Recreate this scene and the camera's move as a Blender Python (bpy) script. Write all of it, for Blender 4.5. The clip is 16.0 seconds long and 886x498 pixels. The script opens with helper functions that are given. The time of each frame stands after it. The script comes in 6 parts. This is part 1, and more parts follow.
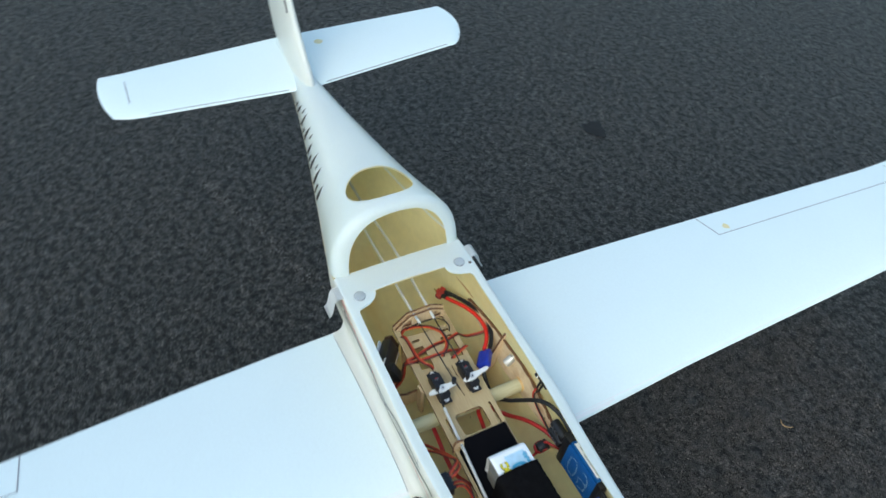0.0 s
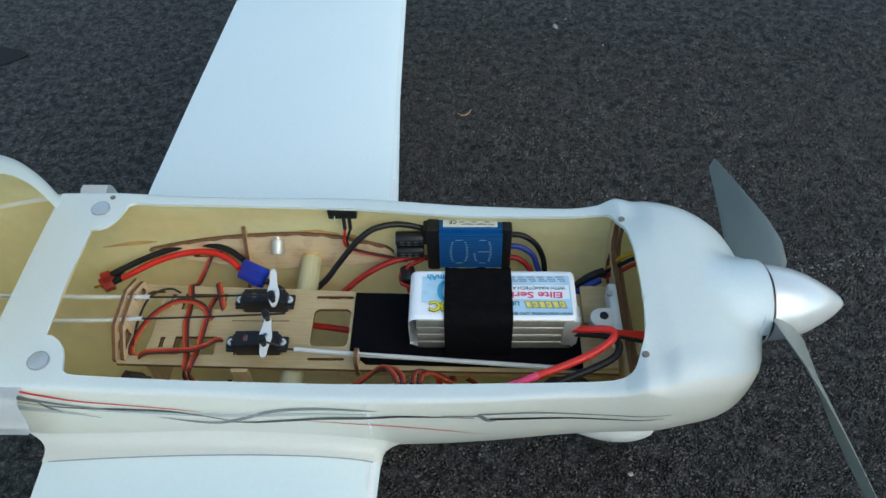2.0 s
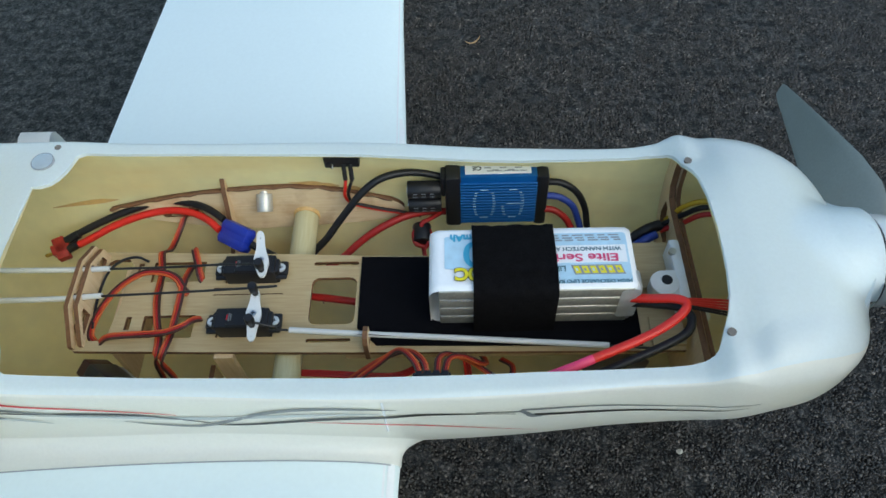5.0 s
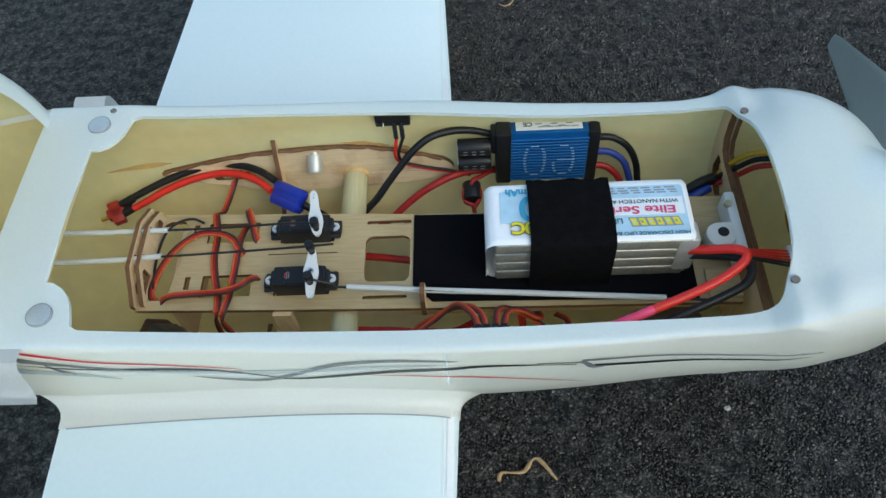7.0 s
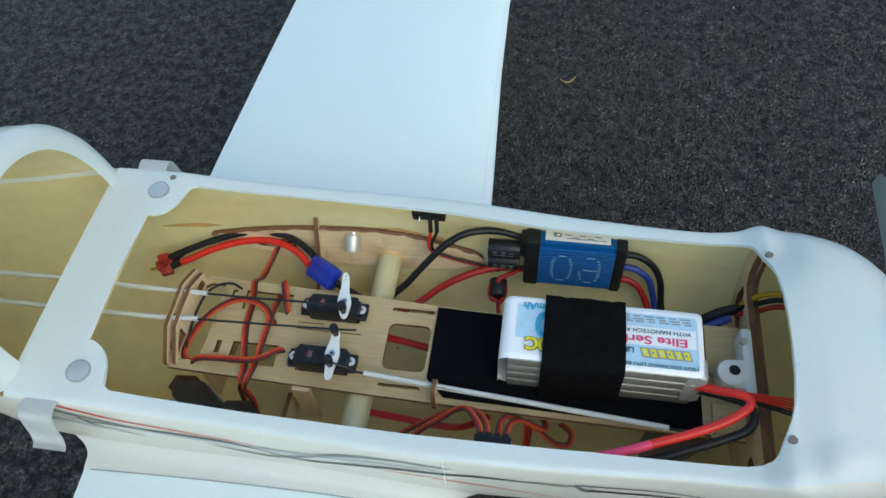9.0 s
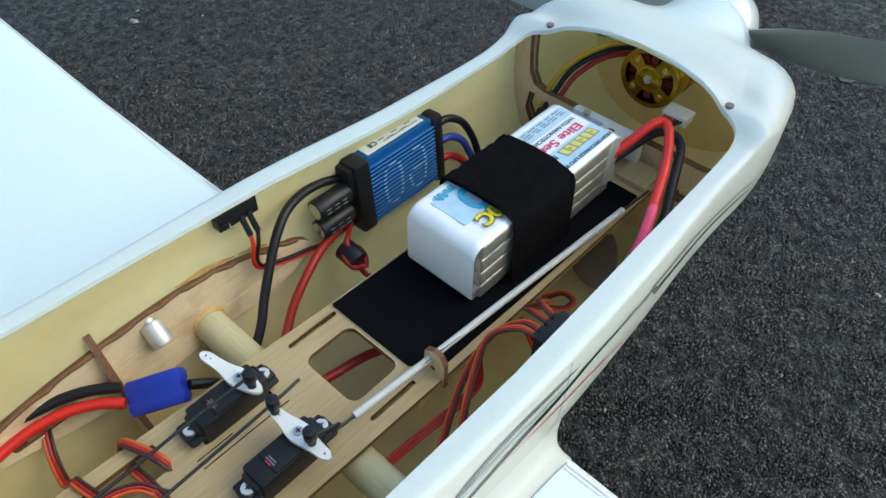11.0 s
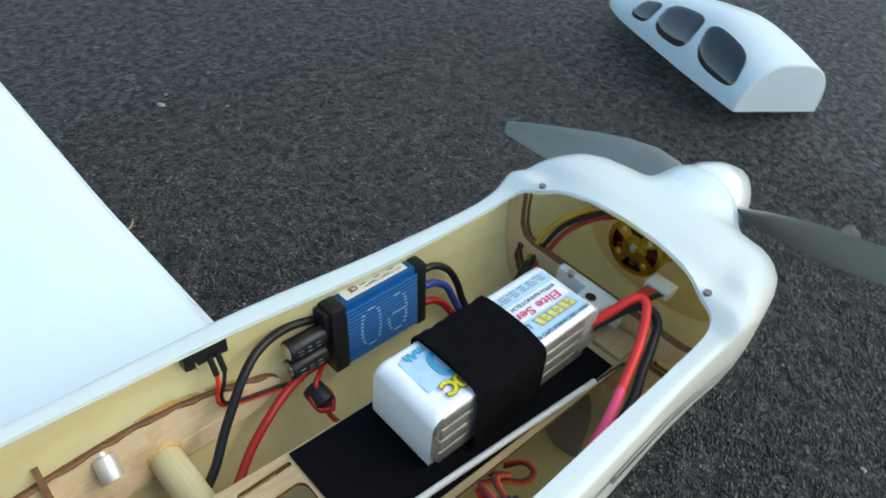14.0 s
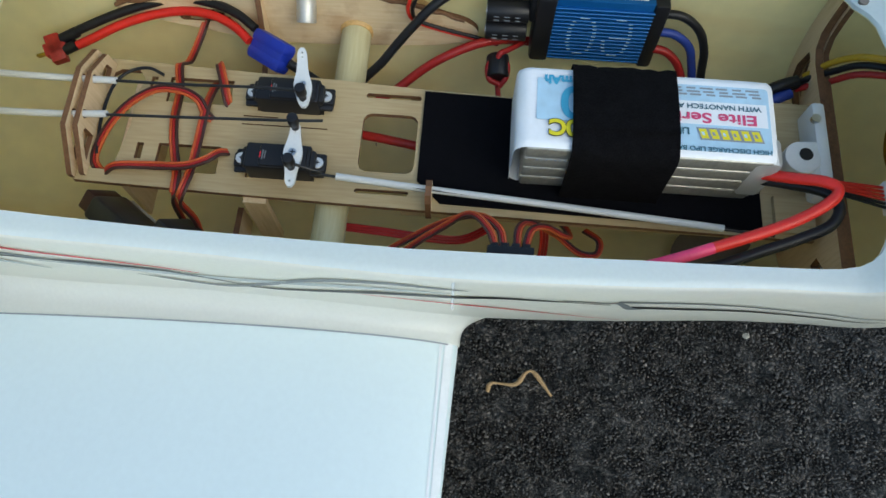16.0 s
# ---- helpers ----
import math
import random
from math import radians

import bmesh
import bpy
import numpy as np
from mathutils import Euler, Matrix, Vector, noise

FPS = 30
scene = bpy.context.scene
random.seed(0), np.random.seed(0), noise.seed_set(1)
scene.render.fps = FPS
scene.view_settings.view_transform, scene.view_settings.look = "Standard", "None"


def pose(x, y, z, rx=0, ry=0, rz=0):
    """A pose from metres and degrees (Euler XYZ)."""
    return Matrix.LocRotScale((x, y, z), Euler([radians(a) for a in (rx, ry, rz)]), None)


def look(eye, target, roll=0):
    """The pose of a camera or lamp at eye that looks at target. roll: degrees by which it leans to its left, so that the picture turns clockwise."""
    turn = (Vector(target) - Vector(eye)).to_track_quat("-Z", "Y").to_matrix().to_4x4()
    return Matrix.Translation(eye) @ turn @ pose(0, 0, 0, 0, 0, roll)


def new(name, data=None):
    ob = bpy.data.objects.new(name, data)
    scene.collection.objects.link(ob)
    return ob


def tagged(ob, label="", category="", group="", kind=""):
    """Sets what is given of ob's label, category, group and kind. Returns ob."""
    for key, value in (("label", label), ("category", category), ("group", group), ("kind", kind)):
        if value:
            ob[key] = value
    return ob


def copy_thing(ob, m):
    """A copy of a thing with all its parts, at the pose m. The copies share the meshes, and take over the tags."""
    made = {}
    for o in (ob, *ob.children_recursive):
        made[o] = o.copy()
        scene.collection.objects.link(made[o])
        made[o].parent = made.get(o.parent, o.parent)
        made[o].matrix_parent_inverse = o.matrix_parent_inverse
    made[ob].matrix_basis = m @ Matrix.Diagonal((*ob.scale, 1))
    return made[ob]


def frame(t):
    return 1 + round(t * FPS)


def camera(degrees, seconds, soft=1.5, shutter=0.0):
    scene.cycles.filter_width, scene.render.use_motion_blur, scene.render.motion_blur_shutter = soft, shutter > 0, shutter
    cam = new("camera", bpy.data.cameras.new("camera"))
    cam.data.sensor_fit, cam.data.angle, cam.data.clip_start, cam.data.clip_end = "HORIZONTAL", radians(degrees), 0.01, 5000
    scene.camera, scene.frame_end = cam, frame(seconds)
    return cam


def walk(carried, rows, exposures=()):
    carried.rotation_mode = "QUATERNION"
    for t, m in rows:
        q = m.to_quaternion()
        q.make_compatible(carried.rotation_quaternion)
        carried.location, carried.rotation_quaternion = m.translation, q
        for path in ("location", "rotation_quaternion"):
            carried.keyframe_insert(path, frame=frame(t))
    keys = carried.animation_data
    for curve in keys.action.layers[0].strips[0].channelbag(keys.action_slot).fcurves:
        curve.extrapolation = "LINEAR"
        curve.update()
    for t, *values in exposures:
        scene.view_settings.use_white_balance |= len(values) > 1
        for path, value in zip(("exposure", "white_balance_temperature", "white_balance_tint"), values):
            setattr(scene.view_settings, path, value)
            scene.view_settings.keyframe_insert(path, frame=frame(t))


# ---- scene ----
from mathutils.geometry import tessellate_polygon

cam = camera(62.39, 16.0, soft=1.5, shutter=0.2)
PATH = [
    (0, (0.3454, -0.2584, 0.9614), (-0.2559, 0.0746, 0.2350), 4.06),
    (0.2, (0.2589, -0.2838, 0.9679), (-0.2897, 0.1293, 0.2418), 3.40),
    (0.5, (0.1983, -0.2687, 0.9112), (-0.2994, 0.2513, 0.2171), 1.28),
    (0.7, (0.1747, -0.2617, 0.8862), (-0.2558, 0.2961, 0.1761), 0.95),
    (1, (0.1353, -0.2556, 0.8450), (-0.1313, 0.3708, 0.1124), -0.10),
    (1.2, (0.1281, -0.2804, 0.8030), (-0.0706, 0.3761, 0.0748), -4.15),
    (1.5, (0.0924, -0.3220, 0.7596), (0.0263, 0.3300, 0.0043), -2.01),
    (2, (0.0861, -0.3149, 0.6846), (0.0554, 0.3203, -0.0870), -2.06),
    (2.5, (0.0992, -0.2584, 0.6526), (0.0521, 0.3771, -0.1181), -4.99),
    (3, (0.1111, -0.2209, 0.6337), (0.0583, 0.4097, -0.1406), -3.17),
    (3.5, (0.0823, -0.2568, 0.6317), (0.0458, 0.3617, -0.1532), -6.69),
    (4, (0.0563, -0.2575, 0.6299), (0.0332, 0.3557, -0.1597), -8.78),
    (4.5, (0.0725, -0.2449, 0.6149), (0.0504, 0.3323, -0.2014), -3.39),
    (5, (0.0629, -0.2420, 0.6099), (0.0407, 0.3279, -0.2115), -2.95),
    (5.2, (0.0561, -0.2496, 0.6031), (0.0293, 0.3158, -0.2213), -3.74),
    (7.3, (0.0408, -0.2530, 0.6072), (-0.0092, 0.2886, -0.2320), -6.35),
    (7.5, (0.0422, -0.2505, 0.6136), (-0.0085, 0.2941, -0.2236), -6.22),
    (8, (0.0433, -0.2565, 0.6130), (0.0019, 0.2858, -0.2261), -5.43),
    (8.5, (0.0543, -0.2445, 0.6327), (-0.0044, 0.2940, -0.2079), -5.41),
    (9, (0.0601, -0.2195, 0.6504), (-0.0622, 0.3387, -0.1702), -5.08),
    (9.2, (0.0633, -0.2098, 0.6470), (-0.0288, 0.3473, -0.1788), -6.82),
    (9.5, (0.0132, -0.2324, 0.6303), (0.0744, 0.3137, -0.2052), -3.87),
    (9.7, (-0.0365, -0.2297, 0.6041), (0.1175, 0.3132, -0.2213), -3.12),
    (11.8, (-0.1443, -0.1380, 0.4555), (0.4746, 0.2522, -0.2261), 5.21),
    (12, (-0.1428, -0.1439, 0.4469), (0.4945, 0.2232, -0.2307), 6.38),
    (12.5, (-0.1336, -0.1427, 0.4546), (0.5350, 0.2362, -0.1852), 6.09),
    (13, (-0.1287, -0.1417, 0.4550), (0.5420, 0.2435, -0.1788), 4.89),
    (13.5, (-0.1167, -0.1455, 0.4760), (0.5497, 0.2423, -0.1607), 5.25),
    (13.8, (-0.1090, -0.1570, 0.5092), (0.4821, 0.3091, -0.1491), 3.68),
    (14, (-0.1044, -0.1560, 0.5305), (0.4409, 0.3643, -0.1268), 5.92),
    (14.2, (-0.0902, -0.1663, 0.5504), (0.4021, 0.3886, -0.1183), 6.29),
    (14.5, (-0.0790, -0.1784, 0.5479), (0.2811, 0.3903, -0.1916), 6.92),
    (14.8, (-0.0540, -0.1945, 0.5407), (0.1838, 0.3695, -0.2546), 9.29),
    (15, (-0.0374, -0.1953, 0.5428), (0.0810, 0.3490, -0.2877), 6.13),
    (15.5, (-0.0039, -0.1962, 0.5415), (-0.0038, 0.2216, -0.3670), 3.20),
    (16, (0.0230, -0.1897, 0.5455), (-0.0013, 0.1720, -0.3864), 0.49),
]
EXPOSURES = [(0, 1.0, 6600, -3), (0.6, 0.75, 6600, -3), (2, 0.69, 6450, -3.5), (5, 0.80, 6500, -4), (9, 0.77, 6500, -4), (12, 1.2, 6850, -1.5), (14, 1.2, 6850, -1.5), (14.6, 1.05, 6700, -2.5), (16, 0.76, 6600, -3)]
walk(cam, [(t, look(eye, target, roll)) for t, eye, target, roll in PATH], EXPOSURES)

# ---- world, sun, exposure ----
world = bpy.data.worlds.new("overcast_sky")
scene.world = world
world.use_nodes = True
wn = world.node_tree
sky = wn.nodes.new("ShaderNodeTexSky")
sky.sky_type = "NISHITA"
sky.sun_disc = False
sky.sun_elevation = radians(46)
sky.sun_rotation = radians(138)
sky.air_density = 1.0
sky.dust_density = 1.6
wn.links.new(sky.outputs[0], wn.nodes["Background"].inputs[0])
wn.nodes["Background"].inputs[1].default_value = 0.15
sun = new("sun", bpy.data.lights.new("sun", "SUN"))
sun.data.energy = 0.3
sun.data.angle = radians(60)
sun.data.color = (1.0, 0.93, 0.84)
sun.matrix_world = look((1.42, -1.57, 2.2), (0, 0, 0))


# ---- materials ----
def material(name, base, rough=0.5, metal=0.0, vary=0.0, scale=60.0, fine=600.0, bump=0.0, coat=0.0, island=0.0):
    """A surface with colour variation at two scales, uneven gloss and fine relief."""
    m = bpy.data.materials.new(name)
    m.use_nodes = True
    nt = m.node_tree
    b = nt.nodes["Principled BSDF"]
    b.inputs["Roughness"].default_value = rough
    b.inputs["Metallic"].default_value = metal
    b.inputs["Coat Weight"].default_value = coat
    b.inputs["Coat Roughness"].default_value = 0.12
    b.inputs["Base Color"].default_value = (*base, 1)
    if vary or bump:
        tc = nt.nodes.new("ShaderNodeTexCoord")
        n1, n2 = nt.nodes.new("ShaderNodeTexNoise"), nt.nodes.new("ShaderNodeTexNoise")
        n1.inputs["Scale"].default_value, n2.inputs["Scale"].default_value = scale, fine
        n1.inputs["Detail"].default_value = 5
        for n in (n1, n2):
            nt.links.new(tc.outputs["Object"], n.inputs["Vector"])
        add = nt.nodes.new("ShaderNodeMath")
        add.operation = "ADD"
        nt.links.new(n1.outputs["Fac"], add.inputs[0])
        nt.links.new(n2.outputs["Fac"], add.inputs[1])
        mp = nt.nodes.new("ShaderNodeMapRange")
        mp.inputs["From Min"].default_value, mp.inputs["From Max"].default_value = 0.6, 1.4
        mp.inputs["To Min"].default_value, mp.inputs["To Max"].default_value = 1 - vary, 1 + vary
        nt.links.new(add.outputs[0], mp.inputs["Value"])
        mul = nt.nodes.new("ShaderNodeVectorMath")
        mul.operation = "SCALE"
        mul.inputs[0].default_value = base
        nt.links.new(mp.outputs[0], mul.inputs["Scale"])
        nt.links.new(mul.outputs[0], b.inputs["Base Color"])
        rr = nt.nodes.new("ShaderNodeMapRange")
        rr.inputs["To Min"].default_value, rr.inputs["To Max"].default_value = max(0.03, rough - 0.08), min(1, rough + 0.08)
        nt.links.new(n1.outputs["Fac"], rr.inputs["Value"])
        nt.links.new(rr.outputs[0], b.inputs["Roughness"])
        if bump:
            bp = nt.nodes.new("ShaderNodeBump")
            bp.inputs["Strength"].default_value = 0.6
            bp.inputs["Distance"].default_value = bump
            nt.links.new(n2.outputs["Fac"], bp.inputs["Height"])
            nt.links.new(bp.outputs[0], b.inputs["Normal"])
    return m


def streaky(name, base, dark, rough, stretch, scale=30.0, bump=0.00008):
    """Wood or cloth with a grain that runs along one axis."""
    m = material(name, base, rough)
    nt = m.node_tree
    b = nt.nodes["Principled BSDF"]
    tc, mapping = nt.nodes.new("ShaderNodeTexCoord"), nt.nodes.new("ShaderNodeMapping")
    mapping.inputs["Scale"].default_value = stretch
    nt.links.new(tc.outputs["Object"], mapping.inputs["Vector"])
    n = nt.nodes.new("ShaderNodeTexNoise")
    n.inputs["Scale"].default_value, n.inputs["Detail"].default_value = scale, 8
    nt.links.new(mapping.outputs[0], n.inputs["Vector"])
    n2 = nt.nodes.new("ShaderNodeTexNoise")
    n2.inputs["Scale"].default_value = 18
    nt.links.new(tc.outputs["Object"], n2.inputs["Vector"])
    av = nt.nodes.new("ShaderNodeMath")
    av.operation = "MULTIPLY_ADD"
    av.inputs[1].default_value = 0.5
    nt.links.new(n2.outputs["Fac"], av.inputs[0])
    sc = nt.nodes.new("ShaderNodeMath")
    sc.operation = "MULTIPLY"
    sc.inputs[1].default_value = 0.5
    nt.links.new(n.outputs["Fac"], sc.inputs[0])
    nt.links.new(sc.outputs[0], av.inputs[2])
    ramp = nt.nodes.new("ShaderNodeValToRGB")
    ramp.color_ramp.elements[0].position, ramp.color_ramp.elements[0].color = 0.36, (*dark, 1)
    ramp.color_ramp.elements[1].position, ramp.color_ramp.elements[1].color = 0.6, (*base, 1)
    nt.links.new(av.outputs[0], ramp.inputs["Fac"])
    nt.links.new(ramp.outputs[0], b.inputs["Base Color"])
    bp = nt.nodes.new("ShaderNodeBump")
    bp.inputs["Strength"].default_value, bp.inputs["Distance"].default_value = 0.5, bump
    nt.links.new(n.outputs["Fac"], bp.inputs["Height"])
    nt.links.new(bp.outputs[0], b.inputs["Normal"])
    return m


def asphalt_material():
    m = bpy.data.materials.new("asphalt")
    m.use_nodes = True
    nt = m.node_tree
    b = nt.nodes["Principled BSDF"]
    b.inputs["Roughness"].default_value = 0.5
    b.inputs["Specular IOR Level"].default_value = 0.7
    tc = nt.nodes.new("ShaderNodeTexCoord")

    def noise_at(scale, detail=4.0, rough=0.6):
        n = nt.nodes.new("ShaderNodeTexNoise")
        n.inputs["Scale"].default_value, n.inputs["Detail"].default_value, n.inputs["Roughness"].default_value = scale, detail, rough
        nt.links.new(tc.outputs["Object"], n.inputs["Vector"])
        return n

    def calc(op, a, c):
        n = nt.nodes.new("ShaderNodeMath")
        n.operation = op
        for i, v in enumerate((a, c)):
            if isinstance(v, (int, float)):
                n.inputs[i].default_value = v
            else:
                nt.links.new(v, n.inputs[i])
        return n.outputs[0]

    stones = nt.nodes.new("ShaderNodeTexVoronoi")
    stones.inputs["Scale"].default_value = 400
    warp = noise_at(90, 2)
    wv = nt.nodes.new("ShaderNodeVectorMath")
    wv.operation = "MULTIPLY_ADD"
    wv.inputs[1].default_value = (0.012, 0.012, 0.012)
    nt.links.new(warp.outputs["Color"], wv.inputs[0])
    nt.links.new(tc.outputs["Object"], wv.inputs[2])
    nt.links.new(wv.outputs[0], stones.inputs["Vector"])
    sep = nt.nodes.new("ShaderNodeSeparateColor")
    nt.links.new(stones.outputs["Color"], sep.inputs[0])
    pits, grain, patch, dust = noise_at(80, 6, 0.74), noise_at(620, 3), noise_at(34, 5), noise_at(1.3, 4)
    # stones of differing grey with a few light chips, tar pits with painted shade between
    tone = nt.nodes.new("ShaderNodeValToRGB")
    el = tone.color_ramp.elements
    el[0].position, el[0].color = 0.0, (0.012, 0.0103, 0.0087, 1)
    el[1].position, el[1].color = 1.0, (0.17, 0.152, 0.138, 1)
    mid = el.new(0.6)
    mid.color = (0.074, 0.064, 0.054, 1)
    top = el.new(0.93)
    top.color = (0.15, 0.131, 0.112, 1)
    nt.links.new(sep.outputs[0], tone.inputs["Fac"])

    def span(v, a, c, lo, hi):
        n = nt.nodes.new("ShaderNodeMapRange")
        n.interpolation_type = "SMOOTHSTEP"
        for key, val in (("From Min", a), ("From Max", c), ("To Min", lo), ("To Max", hi)):
            n.inputs[key].default_value = val
        nt.links.new(v, n.inputs["Value"])
        return n.outputs[0]

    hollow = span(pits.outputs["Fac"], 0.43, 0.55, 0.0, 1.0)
    # crevice shade painted in: colour darkens towards stone edges and in pits
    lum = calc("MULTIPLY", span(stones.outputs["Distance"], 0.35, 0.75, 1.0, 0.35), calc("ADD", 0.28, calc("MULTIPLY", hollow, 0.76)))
    lum = calc("MULTIPLY", lum, calc("ADD", 0.5, calc("MULTIPLY", grain.outputs["Fac"], 1.0)))
    lum = calc("MULTIPLY", lum, span(patch.outputs["Fac"], 0.3, 0.7, 0.68, 1.28))
    lum = calc("MULTIPLY", lum, calc("ADD", 0.72, calc("MULTIPLY", dust.outputs["Fac"], 0.56)))
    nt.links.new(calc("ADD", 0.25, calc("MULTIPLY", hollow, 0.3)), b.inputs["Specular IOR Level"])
    col = nt.nodes.new("ShaderNodeVectorMath")
    col.operation = "SCALE"
    nt.links.new(tone.outputs[0], col.inputs[0])
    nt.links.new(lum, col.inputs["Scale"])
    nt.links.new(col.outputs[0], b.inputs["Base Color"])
    height = calc("ADD", calc("MULTIPLY", stones.outputs["Distance"], -0.5), calc("ADD", calc("MULTIPLY", hollow, 1.3), calc("ADD", calc("MULTIPLY", sep.outputs[1], 0.3), calc("MULTIPLY", grain.outputs["Fac"], 0.3))))
    bp = nt.nodes.new("ShaderNodeBump")
    bp.inputs["Strength"].default_value, bp.inputs["Distance"].default_value = 1.0, 0.006
    nt.links.new(height, bp.inputs["Height"])
    nt.links.new(bp.outputs[0], b.inputs["Normal"])
    return m


def translucent(m, share):
    """Thin fibreglass lets some daylight through."""
    nt = m.node_tree
    b, out = nt.nodes["Principled BSDF"], nt.nodes["Material Output"]
    tr, mix = nt.nodes.new("ShaderNodeBsdfTranslucent"), nt.nodes.new("ShaderNodeMixShader")
    mix.inputs[0].default_value = share
    link = b.inputs["Base Color"].links
    if link:
        nt.links.new(link[0].from_socket, tr.inputs["Color"])
    else:
        tr.inputs["Color"].default_value = b.inputs["Base Color"].default_value
    nt.links.new(b.outputs[0], mix.inputs[1])
    nt.links.new(tr.outputs[0], mix.inputs[2])
    nt.links.new(mix.outputs[0], out.inputs["Surface"])
    return m


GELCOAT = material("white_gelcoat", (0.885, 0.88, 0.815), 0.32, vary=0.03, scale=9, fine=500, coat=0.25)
FILM = material("white_covering_film", (0.70, 0.79, 0.79), 0.36, vary=0.025, scale=7, fine=300, coat=0.15)
LAMINATE = material("raw_glass_laminate", (0.92, 0.855, 0.545), 0.42, vary=0.07, scale=11, fine=90, bump=0.0002)
# one birch, two tones: uneven light put into colour, tray darker, uprights paler
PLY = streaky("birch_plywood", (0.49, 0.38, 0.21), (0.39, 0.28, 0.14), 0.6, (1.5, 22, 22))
PLY_UP_LIT = streaky("birch_plywood_upright_lit", (0.70, 0.53, 0.33), (0.56, 0.39, 0.21), 0.6, (22, 22, 2))
CHAR = material("laser_burnt_edge", (0.16, 0.075, 0.034), 0.7, vary=0.4, scale=200, fine=900)
SPAR = streaky("glass_fibre_tube", (0.56, 0.52, 0.32), (0.46, 0.40, 0.22), 0.45, (22, 1.5, 22))
BLACK = material("black_plastic", (0.012, 0.012, 0.014), 0.38, vary=0.2, scale=120, fine=900, bump=0.00005)
RUBBER = material("black_silicone", (0.010, 0.010, 0.012), 0.42, vary=0.2, scale=90, fine=700)
FELT = material("black_loop_pad", (0.0035, 0.0035, 0.005), 0.9, vary=0.5, scale=300, fine=2200, bump=0.0004)
STRAP = material("black_webbing", (0.0105, 0.0098, 0.0108), 0.95, vary=0.6, scale=160, fine=1300, bump=0.0015)
RED = material("red_silicone", (0.62, 0.018, 0.012), 0.42, vary=0.12, scale=90, fine=700)
RED_DARK = material("red_wire_insulation", (0.36, 0.012, 0.012), 0.45, vary=0.15, scale=90, fine=700)
LEAD_RED = material("red_lead_core", (0.36, 0.014, 0.012), 0.5, vary=0.15, scale=90, fine=700)
PINK = material("pink_heat_shrink", (0.85, 0.06, 0.17), 0.35, vary=0.08, scale=90, fine=700)
BROWN = material("brown_wire", (0.05, 0.018, 0.014), 0.5, vary=0.15, scale=90, fine=700)
ORANGE = material("orange_wire", (0.52, 0.095, 0.022), 0.5, vary=0.12, scale=90, fine=700)
YELLOW = material("yellow_wire", (0.48, 0.29, 0.015), 0.5, vary=0.12, scale=90, fine=700)
BLUE_WIRE = material("blue_wire", (0.02, 0.05, 0.28), 0.45, vary=0.12, scale=90, fine=700)
BLUE_PLUG = material("blue_nylon_plug", (0.010, 0.032, 0.36), 0.4, vary=0.12, scale=80, fine=600)
RED_PLUG = material("red_nylon_plug", (0.33, 0.02, 0.012), 0.5, vary=0.25, scale=150, fine=600)
ANODISED = material("blue_anodised_aluminium", (0.006, 0.105, 0.33), 0.42, 0.4, vary=0.12, scale=80, fine=900)
LABEL = material("white_label", (0.78, 0.79, 0.80), 0.4, vary=0.03, scale=60, fine=500)
WRAP = material("white_heat_shrink", (0.83, 0.84, 0.85), 0.3, vary=0.03, scale=40, fine=400, bump=0.0001)
CELL = material("silver_pouch_foil", (0.40, 0.39, 0.355), 0.38, 0.7, vary=0.2, scale=110, fine=420, bump=0.0004)
STEEL = material("bright_steel", (0.62, 0.62, 0.62), 0.28, 1.0, vary=0.08, scale=120, fine=700)
SATIN = material("satin_turned_metal", (0.60, 0.58, 0.53), 0.42, 0.6, vary=0.1, scale=120, fine=900)
MAGNET = material("nickel_magnet", (0.60, 0.63, 0.62), 0.42, 0.6, vary=0.08, scale=120, fine=900)
SPIN = material("satin_white_spinner", (0.74, 0.74, 0.72), 0.24, 0.35, vary=0.04, scale=60, fine=600, coat=0.3)
GOLD = material("gold_anodised_motor", (0.50, 0.32, 0.035), 0.22, 0.95, vary=0.1, scale=90, fine=700)
COPPER = material("enamelled_copper", (0.16, 0.016, 0.01), 0.3, 0.5, vary=0.25, scale=300, fine=1500)
PROP = material("grey_nylon_blade", (0.27, 0.28, 0.245), 0.42, vary=0.08, scale=40, fine=600, bump=0.00005)
NYLON = material("white_nylon", (0.74, 0.75, 0.74), 0.42, vary=0.04, scale=90, fine=700)
SLEEVE = material("white_pushrod_sleeve", (0.58, 0.59, 0.58), 0.5, vary=0.05, scale=90, fine=700)
TAPE = material("clear_tape", (0.78, 0.80, 0.81), 0.22, vary=0.04, scale=60, fine=500, coat=0.5)
WIRE = material("dark_steel_wire", (0.04, 0.04, 0.04), 0.35, 0.7, vary=0.1, scale=90, fine=700)
GAP = material("shadowed_hinge_gap", (0.30, 0.32, 0.34), 0.7, vary=0.1, scale=200, fine=900)
HOLE = material("drilled_hole", (0.17, 0.15, 0.13), 0.8, vary=0.2, scale=300, fine=900)
DECAL_RED = material("red_decal", (0.60, 0.02, 0.03), 0.35, vary=0.05, scale=90, fine=700)
DECAL_BLACK = material("black_decal", (0.014, 0.015, 0.017), 0.35, vary=0.05, scale=90, fine=700)
DECAL_PALE = material("pale_grey_decal", (0.42, 0.45, 0.44), 0.35, vary=0.05, scale=90, fine=700)
DECAL_GREY = material("grey_decal", (0.17, 0.18, 0.18), 0.35, vary=0.05, scale=90, fine=700)
STAIN = material("yellow_glue_stain", (0.70, 0.62, 0.34), 0.4, vary=0.1, scale=200, fine=900)
